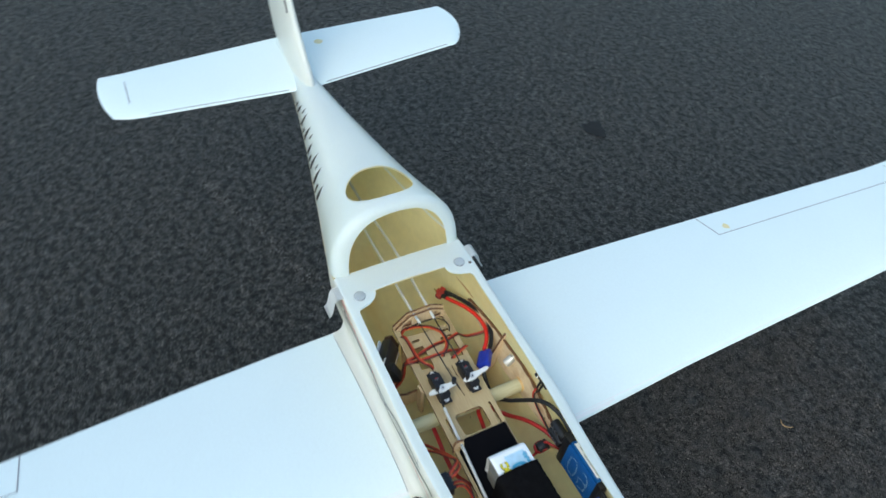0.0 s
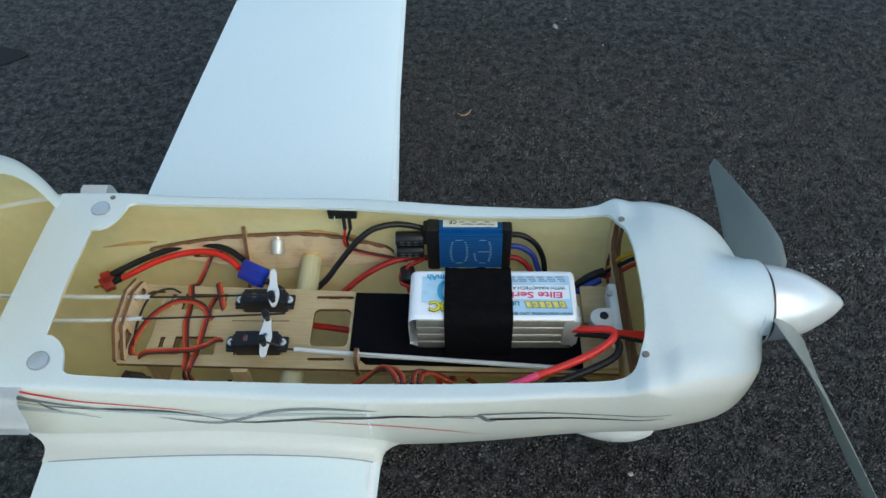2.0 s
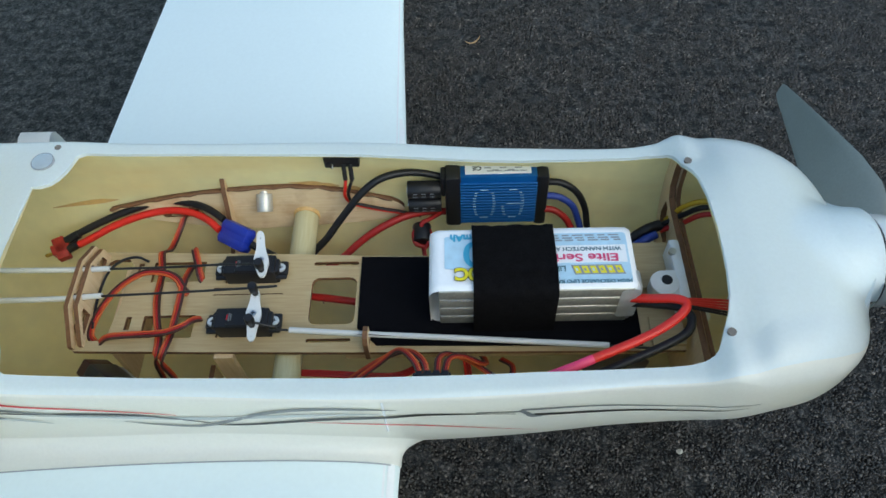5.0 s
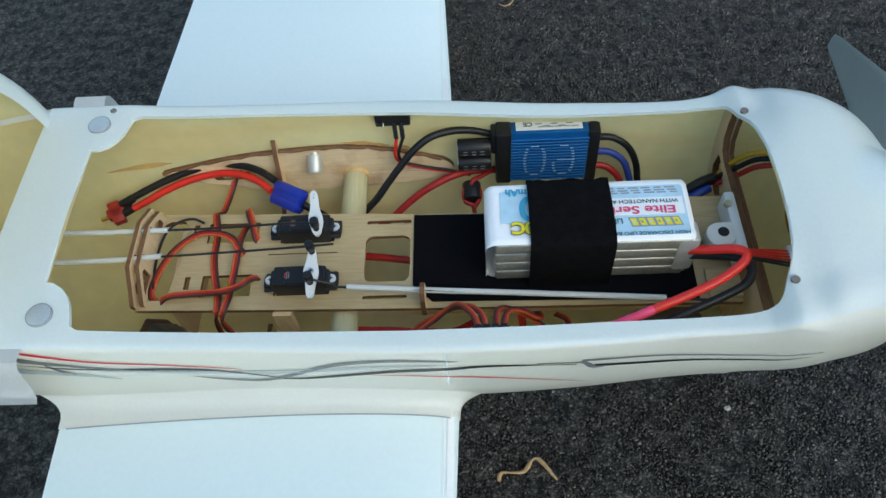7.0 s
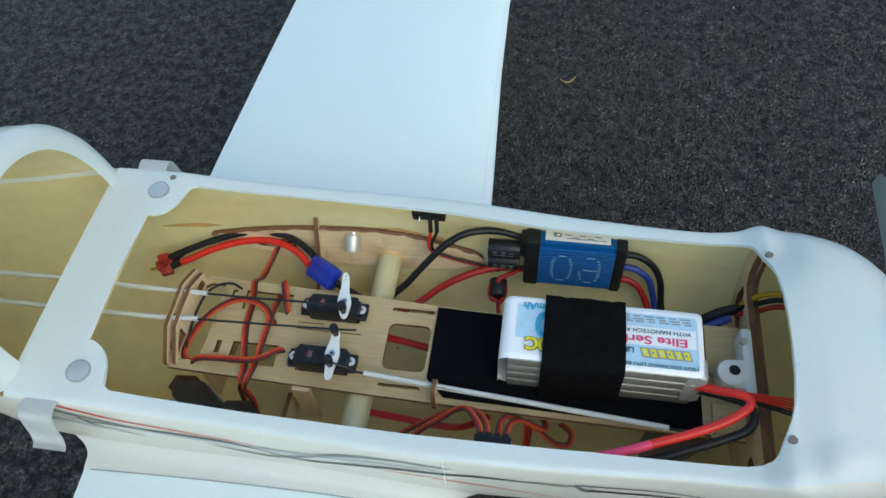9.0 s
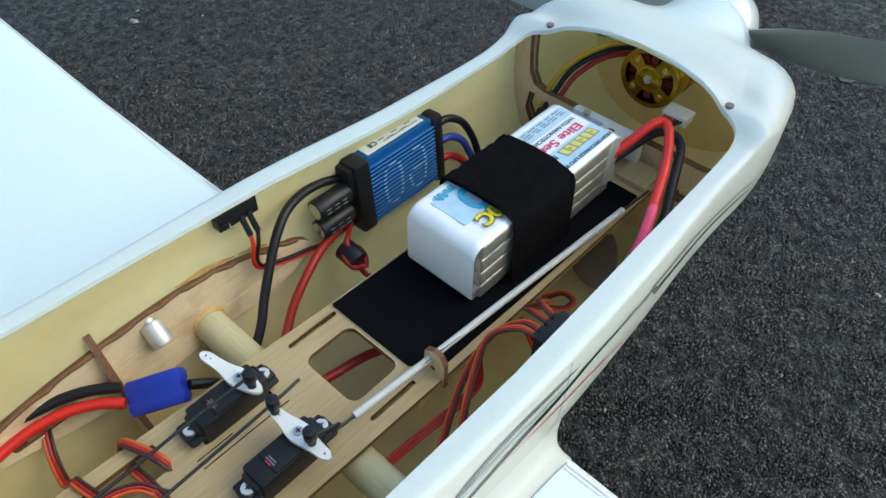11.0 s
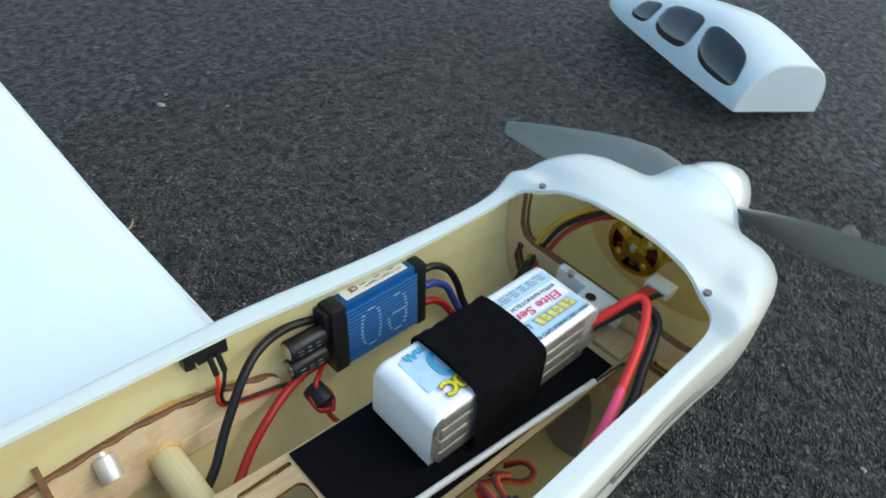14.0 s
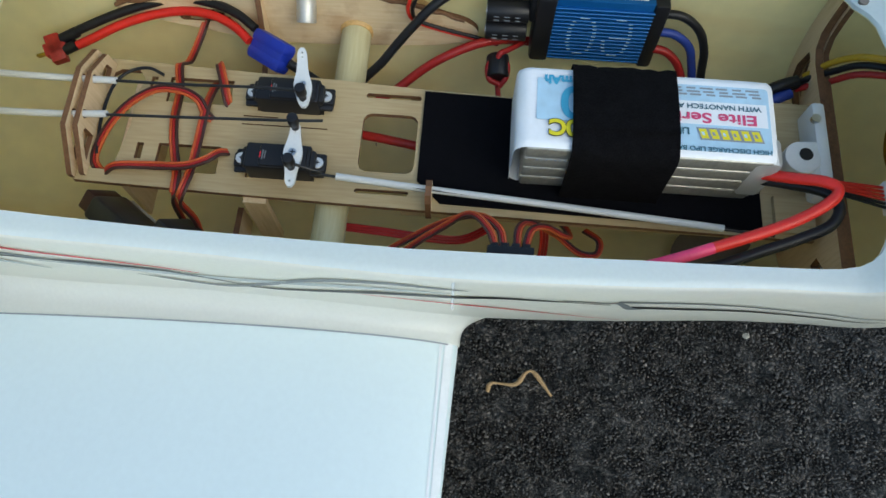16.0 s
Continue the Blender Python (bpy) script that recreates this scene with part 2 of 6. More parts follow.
RUST = material("brown_resin_stain", (0.60, 0.38, 0.14), 0.4, vary=0.25, scale=90, fine=500)
MAGENTA = material("magenta_print", (0.60, 0.06, 0.16), 0.4, vary=0.03)
TEAL = material("dark_teal_print", (0.03, 0.11, 0.15), 0.4, vary=0.03)
SKYPRINT = material("sky_blue_print", (0.42, 0.60, 0.72), 0.35, vary=0.12, scale=60, fine=200)
BLUEPRINT = material("blue_print", (0.06, 0.34, 0.52), 0.35, vary=0.05)
YELLOWPRINT = material("yellow_print", (0.72, 0.62, 0.02), 0.35, vary=0.05)
GREYPRINT = material("grey_print", (0.25, 0.27, 0.30), 0.4, vary=0.05)
BRIGHT = material("bright_screw_head", (0.75, 0.75, 0.74), 0.3, 0.5, vary=0.08, scale=300, fine=900)
TYRE = material("tyre_rubber", (0.02, 0.02, 0.02), 0.8, vary=0.2, scale=90, fine=700)
PEBBLE = material("pale_pebble", (0.34, 0.32, 0.27), 0.8, vary=0.25, scale=120, fine=700, bump=0.0006)
GRIT = material("road_aggregate", (0.05, 0.048, 0.045), 0.45)
gt = GRIT.node_tree
geo, tone = gt.nodes.new("ShaderNodeNewGeometry"), gt.nodes.new("ShaderNodeValToRGB")
for k, (pos, v) in enumerate(((0.0, 0.008), (0.5, 0.033), (0.85, 0.066), (0.955, 0.10), (1.0, 0.17))):
    e = tone.color_ramp.elements[0] if k == 0 else tone.color_ramp.elements[-1] if k == 4 else tone.color_ramp.elements.new(pos)
    e.position, e.color = pos, (v, v * 0.87, v * 0.74, 1)
gt.links.new(geo.outputs["Random Per Island"], tone.inputs["Fac"])
gt.nodes["Principled BSDF"].inputs["Specular IOR Level"].default_value = 0.68
# dark and pale patches a few centimetres across
grit_at, grit_patch, grit_span, grit_mul = (gt.nodes.new(k) for k in ("ShaderNodeTexCoord", "ShaderNodeTexNoise", "ShaderNodeMapRange", "ShaderNodeVectorMath"))
grit_patch.inputs["Scale"].default_value, grit_patch.inputs["Detail"].default_value = 34.0, 5.0
grit_span.inputs["From Min"].default_value, grit_span.inputs["From Max"].default_value = 0.34, 0.66
grit_span.inputs["To Min"].default_value, grit_span.inputs["To Max"].default_value = 0.65, 1.35
grit_mul.operation = "SCALE"
gt.links.new(grit_at.outputs["Object"], grit_patch.inputs["Vector"])
gt.links.new(grit_patch.outputs["Fac"], grit_span.inputs["Value"])
gt.links.new(tone.outputs[0], grit_mul.inputs[0])
gt.links.new(grit_span.outputs[0], grit_mul.inputs["Scale"])
gt.links.new(grit_mul.outputs[0], gt.nodes["Principled BSDF"].inputs["Base Color"])
TWIG = material("dry_twig", (0.42, 0.27, 0.13), 0.75, vary=0.35, scale=200, fine=1500, bump=0.0004)
TAR = material("dark_tar_spot", (0.005, 0.005, 0.005), 0.85, vary=0.3, scale=120, fine=500, bump=0.001)
DUST = material("pale_scuff", (0.20, 0.195, 0.185), 0.9, vary=0.4, scale=120, fine=700)
GUM = material("trodden_gum", (0.085, 0.08, 0.074), 0.85, vary=0.4, scale=160, fine=900, bump=0.0006)
# the hull's white gelcoat again, with the sky's blue light painted into its colour
GELCOAT_SKYLIT = material("white_gelcoat_skylit", (0.83, 0.905, 0.92), 0.32, vary=0.03, scale=9, fine=500, coat=0.25)
translucent(GELCOAT, 0.34)
translucent(LAMINATE, 0.54)
translucent(GELCOAT_SKYLIT, 0.38)
# amber resin runs in the laminate, long along the hull
lt = LAMINATE.node_tree
lam_bsdf = lt.nodes["Principled BSDF"]
lam_in = lam_bsdf.inputs["Base Color"].links[0].from_socket
lam_at, lam_map, lam_run, lam_soak, lam_mix = (lt.nodes.new(k) for k in ("ShaderNodeTexCoord", "ShaderNodeMapping", "ShaderNodeTexNoise", "ShaderNodeMapRange", "ShaderNodeMix"))
lam_map.inputs["Scale"].default_value = (5.0, 16.0, 22.0)
lam_run.inputs["Detail"].default_value = 5.0
lam_run.inputs["Scale"].default_value = 1.0
lam_soak.inputs["From Min"].default_value, lam_soak.inputs["From Max"].default_value = 0.54, 0.76
lam_soak.inputs["To Max"].default_value = 0.6
lam_mix.data_type = "RGBA"
lt.links.new(lam_at.outputs["Object"], lam_map.inputs["Vector"])
lt.links.new(lam_map.outputs[0], lam_run.inputs["Vector"])
lt.links.new(lam_run.outputs["Fac"], lam_soak.inputs["Value"])
lt.links.new(lam_soak.outputs[0], lam_mix.inputs[0])
lt.links.new(lam_in, lam_mix.inputs[6])
lam_mix.inputs[7].default_value = (0.80, 0.58, 0.22, 1)
for sock in [k.to_socket for k in lam_in.links if k.to_node.type in ("BSDF_PRINCIPLED", "BSDF_TRANSLUCENT")]:
    lt.links.new(lam_mix.outputs[2], sock)
# light that comes through the laminate turns amber
through_tint, through_node = lt.nodes.new("ShaderNodeVectorMath"), lt.nodes["Translucent BSDF"]
through_tint.operation = "MULTIPLY"
through_tint.inputs[1].default_value = (1.0, 0.9, 0.7)
lt.links.new(lam_mix.outputs[2], through_tint.inputs[0])
lt.links.new(through_tint.outputs[0], through_node.inputs["Color"])
CLEAR = material("frosted_clear_tape", (0.86, 0.86, 0.84), 0.4, vary=0.05, scale=150, fine=500, bump=0.0004)
CLEAR.node_tree.nodes["Principled BSDF"].inputs["Transmission Weight"].default_value = 0.75
CLEAR.node_tree.nodes["Principled BSDF"].inputs["IOR"].default_value = 1.25
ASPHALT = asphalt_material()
for matt, level in ((FELT, 0.08), (STRAP, 0.1), (BLACK, 0.35), (RUBBER, 0.35)):
    matt.node_tree.nodes["Principled BSDF"].inputs["Specular IOR Level"].default_value = level
RIBPLY = streaky("pale_root_plywood", (0.70, 0.55, 0.35), (0.61, 0.45, 0.26), 0.55, (1.5, 22, 22))
# brown resin runs soaked into the root ribs
rt = RIBPLY.node_tree
rib_bsdf = rt.nodes["Principled BSDF"]
rib_in = rib_bsdf.inputs["Base Color"].links[0].from_socket
rib_at, run, soak, stained = (rt.nodes.new(k) for k in ("ShaderNodeTexCoord", "ShaderNodeTexNoise", "ShaderNodeMapRange", "ShaderNodeMix"))
run.inputs["Scale"].default_value, run.inputs["Detail"].default_value = 48.0, 4.0
soak.inputs["From Min"].default_value, soak.inputs["From Max"].default_value = 0.52, 0.66
soak.inputs["To Max"].default_value = 0.38
stained.data_type = "RGBA"
rt.links.new(rib_at.outputs["Object"], run.inputs["Vector"])
rt.links.new(run.outputs["Fac"], soak.inputs["Value"])
rt.links.new(soak.outputs[0], stained.inputs[0])
rt.links.new(rib_in, stained.inputs[6])
stained.inputs[7].default_value = (0.30, 0.115, 0.035, 1)
rt.links.new(stained.outputs[2], rib_bsdf.inputs["Base Color"])
HEDGE = material("far_trees", (0.075, 0.06, 0.035), 0.9, vary=0.5, scale=0.4, fine=3.0)
SMOKED = material("smoked_window", (0.02, 0.02, 0.02), 0.1, vary=0.1, scale=40, fine=300, coat=0.5)
GREYPAD = material("grey_felt_pad", (0.20, 0.175, 0.15), 0.9, vary=0.12, scale=120, fine=1200, bump=0.0002)
COLLAR = material("black_spinner_ring", (0.02, 0.02, 0.022), 0.35, vary=0.1, scale=90, fine=700)


# ---- building helpers ----
def mesh_of(bm, name, mats, smooth=None):
    me = bpy.data.meshes.new(name)
    bm.normal_update()
    bm.to_mesh(me)
    bm.free()
    for m in mats if isinstance(mats, (list, tuple)) else (mats,):
        me.materials.append(m)
    if smooth:
        me.shade_smooth()
        me.set_sharp_from_angle(angle=radians(smooth))
    return me


def part(name, bm, mats, parent, label="", smooth=35):
    ob = new(name, mesh_of(bm, name, mats, smooth))
    ob.parent = parent
    return tagged(ob, label)


def thing(name, label, category, at=(0, 0, 0), group=""):
    ob = new(name)
    ob.empty_display_size = 0.02
    ob.location = at
    return tagged(ob, label, category, group)


def lump(name, bm, mats, label, category, kind="", smooth=35):
    """A thing of one mesh."""
    return tagged(new(name, mesh_of(bm, name, mats, smooth)), label, category, kind=kind)


def merged(*bms):
    out = bms[0]
    for b in bms[1:]:
        me = bpy.data.meshes.new("tmp")
        b.to_mesh(me)
        b.free()
        out.from_mesh(me)
        bpy.data.meshes.remove(me)
    return out


def box(cx, cy, cz, sx, sy, sz, bevel=0.0, segs=2, m=None):
    bm = bmesh.new()
    bmesh.ops.create_cube(bm, size=1)
    bmesh.ops.scale(bm, vec=(sx, sy, sz), verts=bm.verts)
    if bevel:
        bmesh.ops.bevel(bm, geom=bm.edges, offset=bevel, segments=segs, affect="EDGES", profile=0.5)
    if m:
        bmesh.ops.transform(bm, matrix=m, verts=bm.verts)
    bmesh.ops.translate(bm, vec=(cx, cy, cz), verts=bm.verts)
    return bm


def rod(a, b, r0, r1=None, seg=20, bevel=0.0):
    """A round bar from a to b."""
    a, b = Vector(a), Vector(b)
    r1 = r0 if r1 is None else r1
    bm = bmesh.new()
    bmesh.ops.create_cone(bm, cap_ends=True, segments=seg, radius1=r0, radius2=r1, depth=(b - a).length)
    if bevel:
        rim = [e for e in bm.edges if len(e.link_faces) == 2 and any(len(f.verts) > 4 for f in e.link_faces)]
        bmesh.ops.bevel(bm, geom=rim, offset=bevel, segments=2, affect="EDGES", profile=0.5)
    m = (b - a).to_track_quat("Z", "Y").to_matrix().to_4x4()
    m.translation = (a + b) / 2
    bmesh.ops.transform(bm, matrix=m, verts=bm.verts)
    return bm


def smooth_path(pts, per=6):
    """A rounded line through the points."""
    p = [Vector(q) for q in pts]
    p = [2 * p[0] - p[1]] + p + [2 * p[-1] - p[-2]]
    out = []
    for i in range(1, len(p) - 2):
        for k in range(per):
            t = k / per
            out.append(0.5 * (2 * p[i] + (p[i + 1] - p[i - 1]) * t + (2 * p[i - 1] - 5 * p[i] + 4 * p[i + 1] - p[i + 2]) * t * t + (3 * p[i] - p[i - 1] - 3 * p[i + 1] + p[i + 2]) * t**3))
    return out + [p[-2]]


def sweep(path, r, seg=8, offset=None, flat=1.0):
    """A tube along a path of points, moved sideways by offset along the ribbon's width."""
    bm = bmesh.new()
    rings, side = [], None
    for i, q in enumerate(path):
        t = (path[min(i + 1, len(path) - 1)] - path[max(i - 1, 0)]).normalized()
        ref = Vector((0, 0, 1)) if abs(t.z) < 0.85 else Vector((1, 0, 0))
        s = t.cross(ref).normalized()
        if side is not None and s.dot(side) < 0:
            s = -s
        side = s if side is None else (side * 0.5 + s * 0.5).normalized()
        n = side.cross(t).normalized()
        c = q + side * (offset or 0.0)
        rad = r(i / (len(path) - 1)) if callable(r) else r
        rings.append([bm.verts.new(c + rad * (math.cos(a) * side + flat * math.sin(a) * n)) for a in (2 * math.pi * k / seg for k in range(seg))])
    for a, b in zip(rings, rings[1:]):
        for k in range(seg):
            bm.faces.new((a[k], a[(k + 1) % seg], b[(k + 1) % seg], b[k]))
    bm.faces.new(rings[0][::-1])
    bm.faces.new(rings[-1])
    return bm


def wire(name, pts, r, mat, parent, label="", seg=8, per=6):
    return part(name, sweep(smooth_path(pts, per), r, seg), mat, parent, label, 60)


def plate(outline, holes, thick, place):
    """A flat sheet with holes: 2D outline in its plane, place() maps (u, v, w) to the world. Rims take the second material."""
    bm = bmesh.new()
    loops = [outline] + list(holes)
    flat = [p for lp in loops for p in lp]
    tris = tessellate_polygon([[Vector((u, v, 0)) for u, v in lp] for lp in loops])
    tops = [bm.verts.new(place(u, v, 0)) for u, v in flat]
    bots = [bm.verts.new(place(u, v, -thick)) for u, v in flat]
    for a, b, c in tris:
        for vs in ((tops[a], tops[b], tops[c]), (bots[c], bots[b], bots[a])):
            try:
                bm.faces.new(vs)
            except ValueError:
                pass
    start = 0
    for lp in loops:
        n = len(lp)
        for i in range(n):
            a, b = start + i, start + (i + 1) % n
            f = bm.faces.new((tops[a], tops[b], bots[b], bots[a]))
            f.material_index = 1
        start += n
    bmesh.ops.recalc_face_normals(bm, faces=bm.faces)
    return bm


def rect(x0, y0, x1, y1, r=0.0, seg=4):
    """A rectangle with rounded corners, as an outline."""
    if r <= 0:
        return [(x0, y0), (x1, y0), (x1, y1), (x0, y1)]
    out = []
    for cx, cy, a0 in ((x1 - r, y0 + r, -90), (x1 - r, y1 - r, 0), (x0 + r, y1 - r, 90), (x0 + r, y0 + r, 180)):
        out += [(cx + r * math.cos(radians(a0 + 90 * k / seg)), cy + r * math.sin(radians(a0 + 90 * k / seg))) for k in range(seg + 1)]
    return out


def circle(cx, cy, r, n=20):
    return [(cx + r * math.cos(2 * math.pi * k / n), cy + r * math.sin(2 * math.pi * k / n)) for k in range(n)]


def letters(name, text, size, m, mat, parent, bold=0.0, label="", width=0.0):
    """Lettering as a thin mesh: baseline start at the pose m, along its x; width squeezes it to that length."""
    cu = bpy.data.curves.new(name, "FONT")
    cu.body, cu.size, cu.extrude, cu.offset = text, size, 0.00006, bold
    ob = bpy.data.objects.new(name, cu)
    scene.collection.objects.link(ob)
    bpy.context.view_layer.update()
    me = bpy.data.meshes.new_from_object(ob.evaluated_get(bpy.context.evaluated_depsgraph_get()))
    bpy.data.objects.remove(ob)
    bpy.data.curves.remove(cu)
    me.name = name
    if width:
        xs = [v.co.x for v in me.vertices]
        me.transform(Matrix.Diagonal((width / (max(xs) - min(xs)), 1, 1, 1)))
    me.transform(m)
    me.materials.clear()
    me.materials.append(mat)
    o = new(name, me)
    o.parent = parent
    return tagged(o, label)


def spline(*keys):
    """A smooth function through (x, y) keys that does not overshoot."""
    xs, ys = np.array([k[0] for k in keys], float), np.array([k[1] for k in keys], float)
    d = np.diff(ys) / np.diff(xs)
    m = np.r_[d[0], [0 if a * b <= 0 else 2 * a * b / (a + b) for a, b in zip(d, d[1:])], d[-1]]

    def at(x):
        i = int(np.clip(np.searchsorted(xs, x) - 1, 0, len(xs) - 2))
        h = xs[i + 1] - xs[i]
        t = min(max((x - xs[i]) / h, 0), 1)
        return float((2 * t**3 - 3 * t * t + 1) * ys[i] + (t**3 - 2 * t * t + t) * h * m[i] + (3 * t * t - 2 * t**3) * ys[i + 1] + (t**3 - t * t) * h * m[i + 1])

    return at


def grid(rows, closed=False):
    """A sheet of quads through rows of points."""
    bm = bmesh.new()
    vs = [[bm.verts.new(p) for p in row] for row in rows]
    for a, b in zip(vs, vs[1:]):
        n = len(a)
        for k in range(n if closed else n - 1):
            quad = (a[k], a[(k + 1) % n], b[(k + 1) % n], b[k])
            if len({q.co.to_tuple(6) for q in quad}) >= 3:
                bm.faces.new(quad)
    return bm


# ---- ground ----
bm = bmesh.new()
bmesh.ops.create_grid(bm, x_segments=8, y_segments=8, size=300)
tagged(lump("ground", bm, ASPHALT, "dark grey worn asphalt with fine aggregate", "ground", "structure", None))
# far line of bare trees round the field, mirrored in the glossy panes
rows = []
for k in range(241):
    a = 2 * math.pi * k / 240
    h = 7 + 2.2 * math.sin(a * 7 + 1) + 1.5 * math.sin(a * 19) + 1.1 * math.sin(a * 53 + 2)
    r = 95 + 4 * math.sin(a * 5)
    rows.append([(r * math.cos(a), r * math.sin(a), z) for z in (-0.05, h * 0.6, h)])
lump("backdrop", grid(rows), HEDGE, "distant brown line of bare trees round the field", "trees", "structure", None)

# ---- model airplane: shape of the hull ----
HALF = spline((-0.72, 0.009), (-0.6, 0.02), (-0.5, 0.036), (-0.4, 0.056), (-0.3, 0.077), (-0.24, 0.0885), (-0.2, 0.089), (-0.117, 0.0892), (0, 0.0913), (0.1, 0.0875), (0.17, 0.0842), (0.188, 0.0845), (0.207, 0.0862), (0.222, 0.0855), (0.242, 0.082), (0.26, 0.0778), (0.274, 0.071), (0.284, 0.0615), (0.291, 0.048), (0.2955, 0.027), (0.297, 0.006))
SIDE = spline((-0.72, 0.306), (-0.6, 0.296), (-0.5, 0.286), (-0.4, 0.274), (-0.3, 0.266), (-0.24, 0.267), (-0.2, 0.267), (-0.15, 0.2634), (0, 0.2571), (0.1, 0.2524), (0.17, 0.2535), (0.19, 0.2565), (0.206, 0.2655), (0.24, 0.2645), (0.265, 0.2585), (0.28, 0.25), (0.29, 0.243), (0.297, 0.238))
BELLY = spline((-0.72, 0.284), (-0.6, 0.256), (-0.5, 0.22), (-0.4, 0.182), (-0.3, 0.148), (-0.2, 0.13), (-0.1, 0.124), (0.06, 0.125), (0.16, 0.139), (0.25, 0.158), (0.274, 0.168), (0.286, 0.182), (0.2935, 0.204), (0.297, 0.23))
RIDGE = spline((-0.72, 0.317), (-0.65, 0.321), (-0.56, 0.326), (-0.45, 0.333), (-0.35, 0.3415), (-0.3, 0.348), (-0.26, 0.3525), (-0.238, 0.353))
CROWN = spline((-0.24, 0.2685), (-0.201, 0.2685), (-0.19, 0.2665), (0.0, 0.2579), (0.15, 0.2528), (0.185, 0.264), (0.198, 0.274), (0.205, 0.277), (0.225, 0.2775), (0.25, 0.274), (0.265, 0.268), (0.28, 0.2585), (0.29, 0.2505), (0.297, 0.242))
MOUTH_X = [-0.2012, -0.2011, -0.196, -0.191, -0.187, -0.184, -0.182, -0.1805, -0.176, -0.1, 0.0, 0.05, 0.1, 0.15, 0.184, 0.191, 0.1955, 0.1982, 0.2, 0.2015, 0.2032, 0.205, 0.2064, 0.2072, 0.2073]
MOUTH_Y = [0.0, 0.048, 0.0485, 0.0515, 0.056, 0.062, 0.069, 0.0745, 0.0773, 0.0788, 0.0787, 0.0767, 0.0747, 0.074, 0.0733, 0.0722, 0.0702, 0.0672, 0.063, 0.0588, 0.054, 0.049, 0.042, 0.026, 0.0]
RECLINE, SQUARE = 0.16, 2.6


def mouth(x):
    return float(np.interp(x, MOUTH_X, MOUTH_Y)) if MOUTH_X[0] < x < MOUTH_X[-1] else 0.0


def deck_z(x, y):
    """Height of the deck round the hatch and of the cowl's top."""
    w = float(np.interp(x, [-0.19, 0.19, 0.208, 0.213, 0.219, 0.227, 0.245], [0.085, 0.057, 0.058, 0.060, 0.0665, 0.0745, 0.081])) if x < 0.245 else HALF(x) - 0.002
    z = SIDE(x) + (CROWN(x) - SIDE(x)) * max(0.0, 1 - (abs(y) / w) ** float(np.interp(x, [0.2, 0.23], [2.0, 3.4])))
    if x <= 0.228:
        return z
    # the cowl swells smoothly into the boss behind the spinner
    r = 0.0325 * min(1.0, (x - 0.222) / 0.04) ** 0.5
    zb = 0.2405 + math.sqrt(max(0.0, r * r - y * y))
    return z + 0.0042 * math.log(1 + math.exp((zb - z) / 0.0042)) - 0.0005


def shoulder(x):
    """Drop of the side line where the cowl rounds over into the side."""
    f = min(1.0, max(0.0, (x - 0.192) / 0.036))
    g = min(1.0, max(0.0, (0.296 - x) / 0.034))
    return 0.009 * f * f * (3 - 2 * f) * g * g * (3 - 2 * g)


def lower_ring(x, inset=0.0, n=26):
    """From the side line down to the keel, on +y."""
    w, s, b = HALF(x) - inset, SIDE(x) - 0.005 - shoulder(x) - inset, BELLY(x) + inset
    out = []
    for k in range(n + 1):
        a = math.pi / 2 * k / n
        bulge = 1 + 0.03 * math.sin(2 * a) * min(1, w / 0.08)
        out.append((x, w * bulge * max(0.0, math.cos(a)) ** (2 / SQUARE), s - (s - b) * math.sin(a) ** (2 / SQUARE)))
    return out


def side_y(x, z):
    """Half width of the hull at a height under the side line."""
    ring = lower_ring(x, n=60)
    return float(np.interp(-z, [-p[2] for p in ring], [p[1] for p in ring]))


def deck_ring(x, n=38):
    """From the hatch's lip (or the middle) out to the rounded edge, on +y."""
    a, w, s = mouth(x), HALF(x), SIDE(x)
    drop = shoulder(x)
    c = w - 0.005 - 2.6 * drop
    ys = [max(min(a, c), c * k / n) for k in range(n + 1)]
    lip = [(x, a, deck_z(x, a) - 0.0025)] if a > 0 else [(x, 0, deck_z(x, 0))]
    foot = s - 0.003 - drop
    rise = deck_z(x, c) - foot
    edge = [(x, c + (w - 0.0004 - c) * math.sin(k * math.pi / 10), foot + rise * math.cos(k * math.pi / 10)) for k in range(1, 6)]
    return lip + [(x, y, deck_z(x, y)) for y in ys] + edge


def mirror(ring):
    return [(x, -y, z) for x, y, z in ring]


def both(rings):
    """Two sheets, one for each side."""
    return merged(grid(rings), grid([mirror(r)[::-1] for r in rings]))


def arch(x, n, inset=0.0, wide=None, high=None, square=2.3):
    """From one side line over the ridge to the other."""
    w, s, h = (wide or HALF(x)) - inset, SIDE(x) - 0.003, (high or RIDGE(x)) - inset
    out = []
    for k in range(n + 1):
        a = math.pi * k / n
        c = math.cos(a)
        out.append((w * math.copysign(abs(c) ** (2 / square), c), s + (h - s) * max(0.0, math.sin(a)) ** (2 / square)))
    return out


def lean(x, z):
    fade = max(0.0, min(1.0, (x + 0.34) / 0.1))
    return x - RECLINE * (z - 0.267) * fade


def egg(x, y):
    """Under 1 inside the rear deck's window."""
    u = (x + 0.301) / 0.0335
    wide = 0.0435 - 0.006 * max(0.0, -u)
    return (abs(u) ** 2.4 + abs(y / wide) ** 2.4) ** (1 / 2.4)


